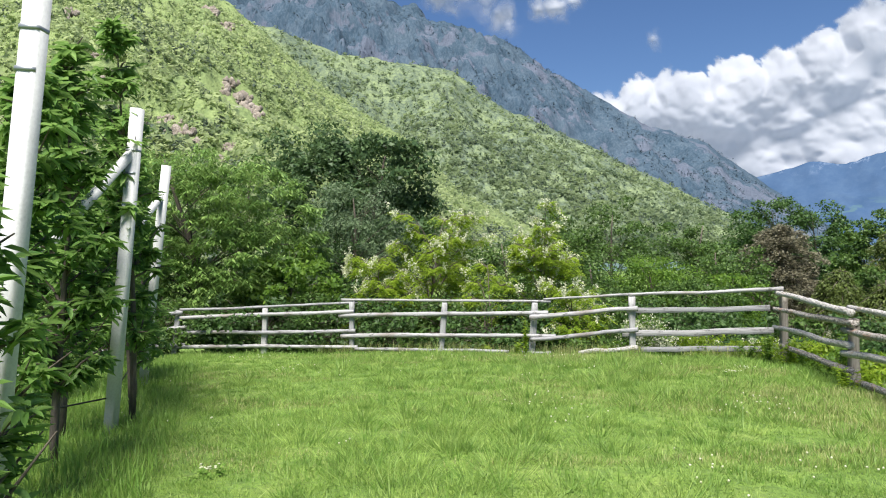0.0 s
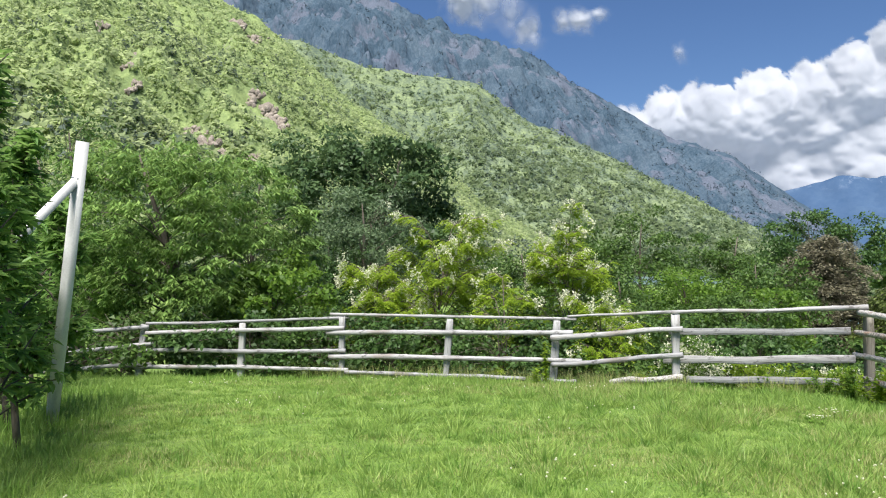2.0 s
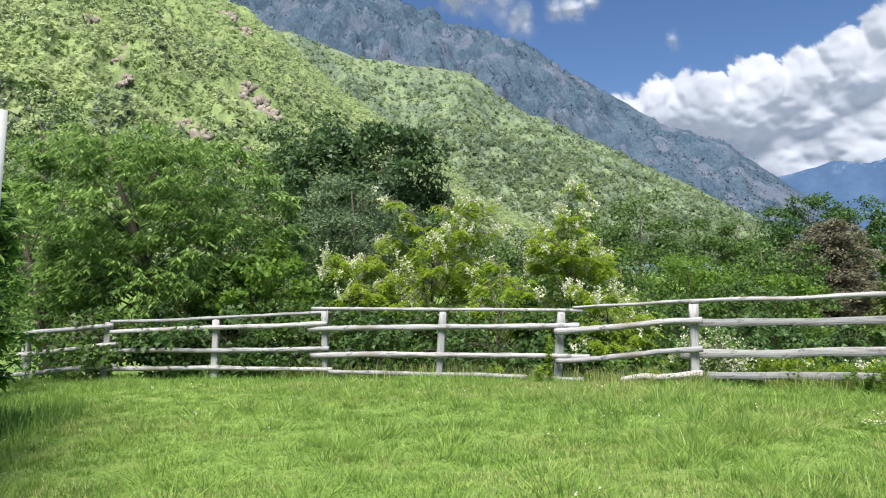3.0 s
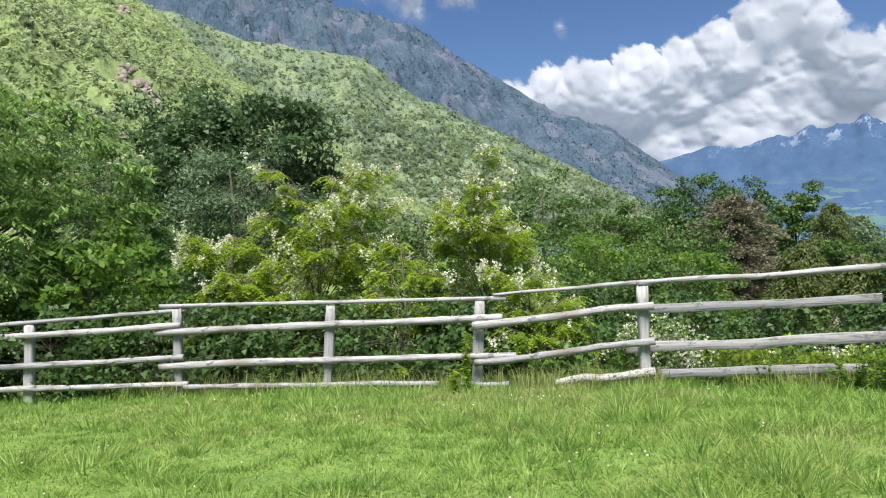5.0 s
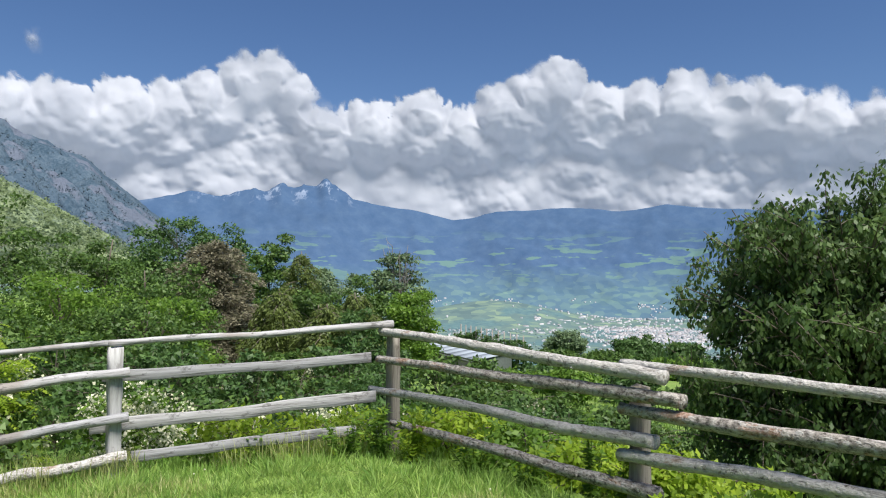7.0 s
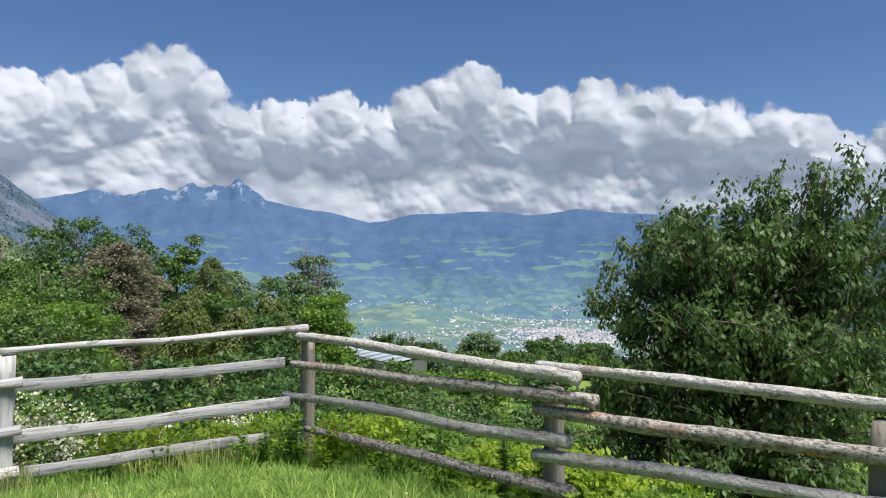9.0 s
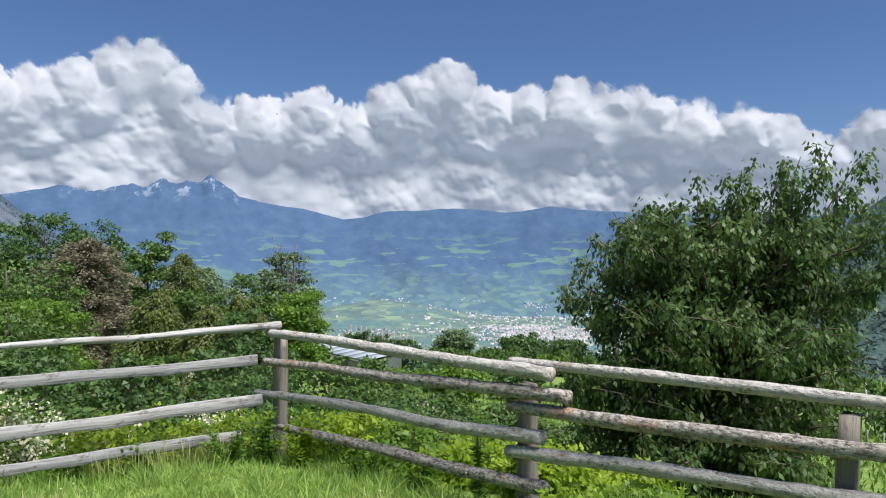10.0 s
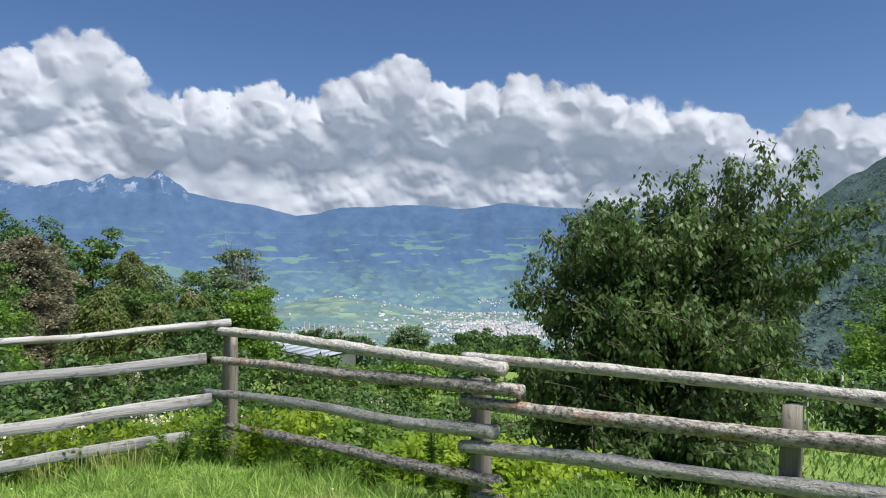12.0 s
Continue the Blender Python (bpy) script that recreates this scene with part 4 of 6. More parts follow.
def locust(at, top, radius, limbs, label, seed, bloom=60):
    """A black locust: arching limbs that carry flat, airy layers of feathered leaves, with white flower clusters hanging from their ends."""
    rng = np.random.default_rng(seed)
    z = float(ground_z(*at))
    h = top - z
    root = thing("locust_tree", (at[0], at[1], z - 0.03), label, "tree")
    t = np.linspace(0, 1, 8)[:, None]
    stem = np.column_stack([0.10 * radius * np.sin(3 * t + seed), 0.10 * radius * np.cos(2 * t), 0.70 * h * t])
    wood = [tube(stem, 0.042 * (1.15 - t[:, 0]), 8, bumps=0.12, seed=seed)]
    foot, way, tips = [], [], []
    q = np.linspace(0, 1, 6)[:, None]
    for k in range(limbs):
        s0 = 0.15 + 0.84 * (k + rng.random()) / limbs
        p0 = np.array([np.interp(s0, t[:, 0], stem[:, i]) for i in range(3)])
        a = 2.4 * k + rng.normal() * 0.5
        reach = radius * (1.0 - 0.75 * max(0.0, s0 - 0.35) ** 0.8) * rng.uniform(0.55, 1.15)
        rise = (0.30 + 0.10 * rng.normal() + 0.12 * s0) * h * rng.uniform(0.5, 1.0)
        arc = p0 + np.column_stack([math.cos(a) * reach * q, math.sin(a) * reach * q, rise * np.sin(q * 1.75) - 0.08 * reach * q * q])
        wood.append(tube(arc, np.linspace(0.014, 0.004, 6), 5, cap=False))
        for m in range(12):
            u = rng.uniform(0.25, 1.0)
            b = np.array([np.interp(u, q[:, 0], arc[:, i]) for i in range(3)])
            turn_ = a + rng.choice([-1, 1]) * rng.uniform(0.2, 1.3)
            twig = np.array([math.cos(turn_), math.sin(turn_), rng.uniform(-0.2, 0.7)]) * rng.uniform(0.2, 0.45)
            wood.append(tube([b, b + twig * 0.5 + [0, 0, 0.02], b + twig], [0.007, 0.005, 0.003], 4, cap=False))
            n = 8
            w = rng.uniform(0.1, 1.0, (n, 1))
            foot.append(b + twig * w)
            c = turn_ + rng.normal(size=n) * 0.9
            way.append(np.column_stack([np.cos(c), np.sin(c), rng.uniform(-0.5, 0.1, n)]))
            tips.append(b + twig * rng.uniform(0.6, 1.0))
    part("trunk", mesh_of("trunk", *joined(wood), BARK, True), root)
    # feathered leaves: pairs of leaflets along a drooping stalk, and one at its end
    foot, way = np.concatenate(foot), unit(np.concatenate(way))
    side = unit(np.cross(way, [0, 0, 1.0]))
    long_ = rng.uniform(0.16, 0.26, (len(foot), 1))
    at_, to_ = [], []
    for m in range(6):
        u = 0.15 + 0.17 * m
        mid = foot + way * long_ * u - np.array([0, 0, 0.35]) * long_ * u * u
        for sg in ((1, -1) if m < 5 else (0,)):
            at_.append(mid)
            to_.append(side * sg + way * (0.45 if sg else 1.0) + [0, 0, -0.25])
    p, d = np.concatenate(at_), np.concatenate(to_)
    ln = rng.uniform(0.045, 0.07, len(p))
    part("crown", mesh_of("crown", *leaves(p, d, ln, ln * 0.55, rng, face=rng.normal(size=p.shape) * 0.3 + [0, 0, 1.0]), GREEN_LOCUST), root)
    tips = np.array(tips)
    pick = tips[np.argsort(-(np.hypot(tips[:, 0], tips[:, 1]) / radius + tips[:, 2] / h + 0.6 * rng.random(len(tips))))[:bloom]]
    pick = np.concatenate([pick + rng.normal(size=pick.shape) * 0.09 + unit(pick * [1, 1, 0]) * 0.10 for m in range(2)])
    k = np.repeat(np.arange(len(pick)), 30)
    hang = rng.random(len(k))
    p = pick[k] + np.column_stack([rng.normal(size=(len(k), 2)) * (0.040 * (1.15 - hang))[:, None], 0.05 - 0.19 * hang])
    sz = 0.045 * rng.uniform(0.6, 1.1, len(k))
    part("blossom", mesh_of("blossom", *leaves(p, rng.normal(size=(len(k), 3)) + [0, 0, -0.5], sz, sz, rng), WHITE_BLOOM), root, "hanging white flower clusters")


locust((-0.7, 17.1), 3.35, 1.8, 34, "yellow-green black locust hung with white blossom", 105, 85)
locust((-2.1, 16.3), 1.9, 0.95, 12, "young black locust with white flowers over the fence", 106, 36)
locust((2.3, 17.6), 3.1, 1.7, 32, "black locust in flower leaning towards the fence", 107, 85)
locust((3.0, 15.6), 1.2, 0.9, 11, "low black locust bush with white flowers", 108, 30)
locust((0.9, 16.0), 1.5, 1.0, 12, "low young black locust between two taller ones", 110, 14)

FAR_TREES = [
    # bearing, distance, angle of the tip, radius, leaves, words
    ("ash_tree", 10.4, 42, 5.2, 3.0, GREEN_MID, "dark green ash tree on the slope"), ("ash_tree", 5.5, 48, 4.3, 2.8, GREEN_MID, "full green ash tree at the wood's edge"),
    ("maple_tree", 14.4, 30, 0.8, 2.1, GREEN_BRIGHT, "bright light-green maple bush"), ("ash_tree", 17.0, 50, 3.6, 3.2, GREEN_MID, "green ash tree with a loose crown"),
    ("walnut_tree", 22.2, 84, 4.7, 4.4, GREEN_DARK, "dark green walnut tree on the slope"), ("walnut_tree", 25.6, 86, 3.9, 3.6, GREEN_DARK, "dark walnut tree with layered branches"),
    ("birch_tree", 28.7, 66, 3.2, 2.4, GREEN_MID, "tall birch tree with loose crown"), ("birch_tree", 32.7, 62, 1.3, 2.5, GREEN_GREY, "grey-green birch tree on the slope"),
    ("poplar_tree", 37.9, 56, 1.8, 2.2, GREEN_GREY, "poplar with bare pale branches at its top"), ("locust_tree", 38.0, 42, -0.8, 1.7, GREEN_BRIGHT, "sunlit locust tree beside the slope"),
    ("oak_tree", 51.3, 83, -3.7, 2.4, GREEN_GREY, "round olive-green oak tree"), ("oak_tree", 56.6, 80, -3.9, 2.6, GREEN_DARK, "round dark green oak tree"),
    ("oak_tree", 59.6, 76, -4.5, 2.0, GREEN_DARK, "dark green oak further down the slope"), ("ash_tree", 35.0, 48, 0.0, 2.2, GREEN_MID, "green ash tree on the slope"),
    ("hazel_bush", 20.0, 34, 1.4, 2.2, GREEN_MID, "dense green hazel bush on the bank"), ("hazel_bush", 18.0, 26, -1.0, 1.9, GREEN_MID, "dense green hazel bush on the bank"),
    ("hazel_bush", 9.0, 26, 1.0, 2.0, GREEN_MID, "dense green hazel bush on the bank"), ("hazel_bush", 2.0, 28, 2.6, 2.1, GREEN_MID, "dense green hazel bush on the bank"),
    ("maple_tree", 20.3, 30, -1.6, 2.0, GREEN_BRIGHT, "light green maple on the slope"), ("ash_tree", -3.5, 36, 4.0, 2.4, GREEN_MID, "green ash tree behind the locusts"),
    ("ash_tree", -15.5, 30, 3.5, 2.6, GREEN_DARK, "dark green ash tree in shade"), ("ash_tree", 31.0, 38, -1.0, 2.0, GREEN_MID, "green ash tree on the slope"),
    ("hazel_bush", 50.2, 70, -5.4, 1.8, GREEN_MID, "green hedge tree below the meadow"),
    ("hazel_bush", 53.8, 66, -5.5, 2.0, GREEN_MID, "green hedge tree below the meadow"), ("hazel_bush", 58.5, 60, -5.9, 2.0, GREEN_BRIGHT, "light green hedge tree below the meadow"),
    ("hazel_bush", 62.0, 56, -5.8, 2.0, GREEN_MID, "green hedge tree below the meadow"),
    ("ash_tree", 86.0, 60, 1.0, 4.0, GREEN_DARK, "dark green tree above the orchard"), ("ash_tree", 83.5, 42, -2.0, 2.6, GREEN_BRIGHT, "light green tree at the orchard"),
    ("ash_tree", 90.0, 46, 0.5, 3.4, GREEN_MID, "green tree at the orchard"), ("ash_tree", -22.0, 44, 9.5, 4.0, GREEN_DARK, "dark tall tree behind the chestnut"),
    ("ash_tree", -34.0, 30, 12.5, 3.6, GREEN_DARK, "dark tall tree behind the orchard row"),
]
def bare_boughs(root, height, seed):
    """Pale leafless boughs standing out of a crown."""
    rng = np.random.default_rng(seed)
    for k in range(16):
        a, lean_ = rng.uniform(0, 6.28), rng.uniform(0.3, 1.5)
        p0 = np.array([0.1 * math.cos(a), 0.1 * math.sin(a), height * rng.uniform(0.5, 0.75)])
        p2 = np.array([lean_ * math.cos(a), lean_ * math.sin(a), height * rng.uniform(0.86, 1.08)])
        mid = (p0 + p2) / 2 + [0.15 * math.cos(a), 0.15 * math.sin(a), -0.1]
        pieces = [tube([p0, mid, p2], [0.06, 0.04, 0.015], 5, cap=False)]
        for m in range(4):
            q = mid + (p2 - mid) * rng.random()
            pieces.append(tube([q, q + rng.normal(size=3) * 0.35 + [0, 0, 0.3]], [0.02, 0.008], 4, cap=False))
        part("bough", mesh_of("bough", *joined(pieces), BARK_PALE, True), root, "pale leafless bough")


for i, (kind, b, d, elev, rad, mat, words) in enumerate(FAR_TREES):
    grown = tree(kind, by_bearing(b, d), tip_height(elev, d), rad, mat, words, 200 + i, 0.0033 * d + 0.03, 12500, 120, rad * 0.33, trunk=0.07 + rad * 0.035, crown_low=0.12, droop=0.15,
         bloom=30 if kind == "locust_tree" else 0, bloom_size=0.15, far=True)
    if kind == "poplar_tree":
        bare_boughs(grown, tip_height(elev, d) - grown.location.z, 230)

def conifer(name, at, top, radius, mat, label, seed, spray=0.3, boughs=90, per=190, rounded=0.5, hang=0.3, trunk=0.16):
    """A conifer: straight stem, whorls of boughs that carry flat sprays of needle twigs, with gaps between the layers.
    rounded: 0 a pointed spire, 1 a blunt dome; hang: how far the twigs droop."""
    rng = np.random.default_rng(seed)
    z = float(ground_z(*at))
    h = top - z
    root = thing(name, (at[0], at[1], z - 0.03), label, "tree")
    t = np.linspace(0, 1, 9)[:, None]
    pieces = [tube(np.column_stack([0.05 * np.sin(t * 5), 0.05 * np.cos(t * 4), t * h]), trunk * (1.1 - t[:, 0]) + 0.01, 8, bumps=0.1, seed=seed)]
    at_, way_, ln_ = [], [], []
    for k in range(boughs):
        s = 0.06 + 0.92 * (k + rng.random()) / boughs
        reach = radius * ((1 - s) ** (1 - 0.6 * rounded) * 1.05 + 0.04) * rng.uniform(0.6, 1.15)
        a = k * 2.4 + rng.normal() * 0.4
        q = np.linspace(0, 1, 5)[:, None]
        line = np.column_stack([math.cos(a) * reach * q, math.sin(a) * reach * q, s * h + reach * (0.25 * q - (0.25 + 0.4 * hang) * q * q)])
        pieces.append(tube(line, np.linspace(0.02 + 0.012 * reach, 0.006, 5), 4, cap=False))
        n = int(per * (0.3 + reach / radius))
        u = rng.random(n) ** 0.6
        side = rng.normal(size=n) * 0.20 * reach * (1.1 - 0.5 * u)
        p = np.column_stack([np.interp(u, q[:, 0], line[:, i]) for i in range(3)])
        p += np.column_stack([-math.sin(a) * side, math.cos(a) * side, rng.normal(size=n) * 0.10 - hang * np.abs(rng.normal(size=n)) * 0.35])
        at_.append(p)
        way_.append(np.column_stack([math.cos(a) - math.sin(a) * np.sign(side) * 0.7, math.sin(a) + math.cos(a) * np.sign(side) * 0.7, rng.uniform(-0.3, 0.5, n) - 1.6 * hang]) + rng.normal(size=(n, 3)) * 0.35)
        ln_.append(spray * rng.uniform(0.5, 1.2, n))
    part("trunk", mesh_of("trunk", *joined(pieces), BARK, True), root)
    p, way, ln = np.concatenate(at_), np.concatenate(way_), np.concatenate(ln_)
    part("crown", mesh_of("crown", *leaves(p, way, ln, ln * 0.42, rng, face=rng.normal(size=p.shape) * 0.5 + [0, 0, 1.0], far=True), mat), root)


conifer("pine_tree", by_bearing(24.0, 38), tip_height(2.6, 38), 3.4, BROWN_PINE, "brownish pine tree with withered needles", 301, 0.19, 170, 330, 0.9, 0.1, 0.2)
for i, (b, d, e, r_) in enumerate([(30.6, 52, 2.0, 3.0), (28.4, 36, -0.8, 2.6), (31.6, 34, -1.8, 2.5), (34.0, 40, -1.0, 2.6)]):
    conifer("larch_tree", by_bearing(b, d), tip_height(e, d), r_, GREEN_SPRUCE, "olive-green larch with hanging twigs", 320 + i, 0.19, 110, 270, 0.8, 0.7, 0.13)

# the big cherry tree beyond the fence: a dense body and long open shoots above it
def cherry(at, seed):
    rng = np.random.default_rng(seed)
    z = float(ground_z(*at))
    root = thing("cherry_tree", (at[0], at[1], z - 0.03), "dense dark green cherry tree with open upper shoots", "tree")
    side = np.array(toward(162))[:2]
    depth = np.array(toward(72))[:2]
    # limbs: (sideways, depth, height above the eye's level at their tips)
    ends = []
    for k in range(300):
        a, u = rng.uniform(0, 6.28), rng.random() ** 0.55
        h = rng.uniform(-2.7, 1.0)
        wide = 2.05 * math.sqrt(max(0.05, 1 - ((h + 1.1) / 2.6) ** 2))
        sd = wide * u * math.cos(a)
        if h < 0.95 - 0.16 * sd:
            ends.append((sd, wide * u * math.sin(a), h, 1.0))
    for sd, h in ((-1.95, -0.3), (-1.85, 0.25), (-1.7, 0.75), (-1.2, 1.35), (-0.9, 1.25), (-0.1, 1.6), (0.45, 2.0), (0.6, 1.7), (0.95, 2.15), (1.25, 2.4), (1.5, 2.35), (1.75, 2.0), (1.95, 1.7), (1.4, 1.7), (2.2, 1.2), (2.6, 0.85), (2.75, 0.5), (2.3, 0.3), (2.0, -0.1), (1.0, 1.5), (1.7, 1.3), (2.0, 0.9)):
        ends.append((sd, rng.normal() * 0.5, h * 0.72 if h > 0.9 else h, 0.45))
    pieces, spots = [], []
    t = np.linspace(0, 1, 8)[:, None]
    stem = np.array([0, 0, 0.0]) * (1 - t) + np.array([0.25 * side[0], 0.25 * side[1], 3.6 + 1.7 - z]) * t
    stem = stem * [1, 1, 0.52]
    pieces.append(tube(stem, 0.13 * (1.15 - t[:, 0]), 9, bumps=0.15, seed=3))
    for sd, dp, h, full in ends:
        tip = np.array([side[0] * sd + depth[0] * dp, side[1] * sd + depth[1] * dp, 1.76 + h - z])
        s0 = np.clip(tip[2] / 5.0 - 0.1, 0.12, 0.95) if full == 1.0 else rng.uniform(0.6, 0.98)
        start = np.array([np.interp(s0, t[:, 0], stem[:, i]) for i in range(3)])
        q = np.linspace(0, 1, 7)[:, None]
        arc = start * (1 - q) + tip * q + np.array([0, 0, 0.15]) * np.sin(q * np.pi) * (1 if full == 1.0 else -1.2)
        pieces.append(tube(arc, np.linspace(0.026, 0.006, 7), 5, cap=False))
        for twig in range(5 if full == 1.0 else 10):
            u0 = rng.uniform(0.45, 0.95) if full == 1.0 else rng.uniform(0.25, 1.0)
            base = np.array([np.interp(u0, q[:, 0], arc[:, i]) for i in range(3)])
            reach = rng.normal(size=3) * (0.26 if full == 1.0 else 0.16) + (tip - base) * 0.35 + [0, 0, -0.04 if full == 1.0 else 0.05]
            pieces.append(tube([base, base + reach * 0.5 + [0, 0, 0.03], base + reach], [0.007, 0.005, 0.003], 4, cap=False))
            n = 56 if full == 1.0 else 56
            u = rng.uniform(0.1, 1.05, (n, 1))
            spots.append((base + reach * u + [0, 0, 0.03] * np.sin(u * np.pi), rng.normal(size=(n, 3)) * 0.062))
    part("trunk", mesh_of("trunk", *joined(pieces), BARK, True), root)
    p, off = (np.concatenate([q[k] for q in spots]) for k in (0, 1))
    ln = rng.uniform(0.05, 0.105, len(p))
    face = unit(off) + [0, 0, 0.9] + rng.normal(size=p.shape) * 0.5
    way = unit(off) * 0.8 + rng.normal(size=p.shape) * 0.4 + [0, 0, -1.1]
    part("crown", mesh_of("crown", *leaves(p + off, way, ln, ln * 0.56, rng, face=face), GREEN_CHERRY), root)


cherry(by_bearing(72.6, 10.3, (1.32, 5.35)), 401)


# bushes below the fence
def undergrowth():
    rng = np.random.default_rng(77)
    spots = []
    for b, d, e in [(-9, 17, -2.2), (-14, 19, 0.5), (-20, 17, -2), (5, 15.5, -4.2), (11, 18, -2.6), (15, 20, -3.5), (19, 18, -4.5), (8, 20, -0.8), (23, 20, -4.5), (27, 19, -5.2), (31, 20, -5.5),
                    (35, 21, -4.5), (38, 18, -7), (42, 20, -6), (45, 17, -9), (48, 20, -8), (51, 18, -10), (55, 20, -9.5), (33, 15, -8), (26, 15.5, -8), (58, 17, -11), (62, 18, -11), (45, 26, -6.0), (52, 30, -6.6),
                    (57, 32, -6.4), (62, 30, -7.4), (50, 36, -6.6), (54, 36, -6.9), (47.5, 33, -6.9), (38, 28, -4.0), (36, 30, -2.4), (84, 24, -7.0), (88, 26, -6.0), (79, 30, -5.5), (-38, 13.5, -2.5), (-33, 12.9, -3.2), (-28, 12.6, -3.4), (-23, 12.2, -3.4), (-18, 11.9, -3.6), (-13, 11.6, -3.6), (-7, 11.3, -4.2), (-1, 11.0, -4.2), (4, 11.2, -4.6), (8, 11.4, -5)]:
        spots.append((b, d, e))
    for i, (b, d, e) in enumerate(spots):
        mat = (GREEN_MID, GREEN_DARK, GREEN_MID, GREEN_BRIGHT, GREEN_DARK)[i % 5] if b > 44 else (GREEN_DARK, GREEN_MID, GREEN_DARK)[i % 3]
        rad = rng.uniform(1.0, 1.6)
        tree("bush", by_bearing(b, d, (1.1, 4.5)), tip_height(e, d), rad, mat, "leafy green bush on the bank below the fence", 500 + i, 0.05 + 0.0038 * d, 3400, 60, 0.42, trunk=0.035, crown_low=0.05, stems=3, far=True,
             bloom=24 if i in (3, 10, 15) else 0, category="bush", group="bushes on the bank")


undergrowth()
for n_, (x_, y_, z_, r_) in enumerate([(6.95, 10.9, 0.35, 0.6), (7.0, 10.0, 0.30, 0.55), (6.95, 9.2, 0.32, 0.5), (6.9, 8.4, 0.25, 0.5), (7.6, 10.3, 0.15, 0.7), (7.7, 9.2, 0.10, 0.65), (7.6, 8.2, 0.05, 0.6), (6.8, 7.5, 0.05, 0.45),
                                       (5.4, 12.7, 0.30, 0.55), (6.3, 12.3, 0.25, 0.6), (6.9, 11.8, 0.15, 0.6)]):
    tree("bush", (x_, y_), z_, r_, (GREEN_LOCUST, GREEN_BRIGHT, GREEN_LOCUST)[n_ % 3], "low leafy yellow-green bush just beyond the fence", 560 + n_, 0.075, 2100, 34, 0.26, trunk=0.02, crown_low=0.05, stems=3,
         bloom=40 if n_ in (8, 9) else 0, bloom_size=0.05, category="bush", group="low bushes by the fence")
tree("elder_bush", (4.22, 13.38), 0.66, 0.55, GREEN_BRIGHT, "bush thick with creamy white blossom behind the fence", 590, 0.08, 2400, 40, 0.22, trunk=0.02, crown_low=0.05, stems=3,
     bloom=230, bloom_size=0.05, category="bush")


# ---------------------------------------------------------------- fence
FENCE = thing("log_fence", (3.78, 12.54, 0.05), "weathered grey log and plank fence round the meadow", "fence")


def aligned(p0, p1):
    """Pose at p0 with x towards p1."""
    x = (Vector(p1) - Vector(p0)).normalized()
    up = Vector((0, 0, 1)) if abs(x.z) < 0.9 else Vector((0, 1, 0))
    y = up.cross(x).normalized()
    m = Matrix((x, y, x.cross(y))).transposed().to_4x4()
    m.translation = Vector(p0)
    return m


def fence_part(name, v, f, mat, p0, p1, label=""):
    ob = part(name, mesh_of(name, v, f, mat, name == "rail"), FENCE, label)
    ob.matrix_world = aligned(p0, p1)
    ob.matrix_parent_inverse = Matrix.Translation(-FENCE.location)
    ob.matrix_basis = aligned(p0, p1)
    return ob


def log_rail(p0, p1, r0, r1, seed, mat, sag=0.0, label=""):
    rng = np.random.default_rng(seed)
    length = (Vector(p1) - Vector(p0)).length
    n = max(8, int(length / 0.06))
    t = np.linspace(0, 1, n)
    wob = 0.35 * r0
    y = wob * (2 * vnoise(t * 5 + seed, seed * 1.7, 0, 1) - 1)
    z = wob * (2 * vnoise(t * 4 + seed, seed * 2.3, 0, 2) - 1) - sag * np.sin(np.pi * t)
    y, z = y * np.sin(np.pi * np.clip(t, 0.04, 0.96)), z
    rad = 0.88 * (r0 + (r1 - r0) * t) * (1 + 0.10 * (2 * vnoise(t * 14 + seed, 3.3, 0, 4) - 1))
    line = np.column_stack([t * length, y, z])
    v, f = tube(line, rad * (1 + 0.05 * (2 * vnoise(t * length * 9, seed * 1.1, 0, 6) - 1)), 16, bumps=0.12, seed=seed)
    # knots: small raised stubs
    stubs = [(v, f)]
    for k in range(rng.integers(1, 4)):
        i, a = rng.integers(1, n - 1), rng.uniform(0, 6.28)
        d = np.array([0.3, np.cos(a), np.sin(a)])
        stubs.append(tube([line[i] + d * rad[i] * 0.6, line[i] + d * rad[i] * 1.18], [rad[i] * 0.35, rad[i] * 0.2], 6))
    v, f = joined(stubs)
    return fence_part("rail", v, f, mat, p0, p1, label)


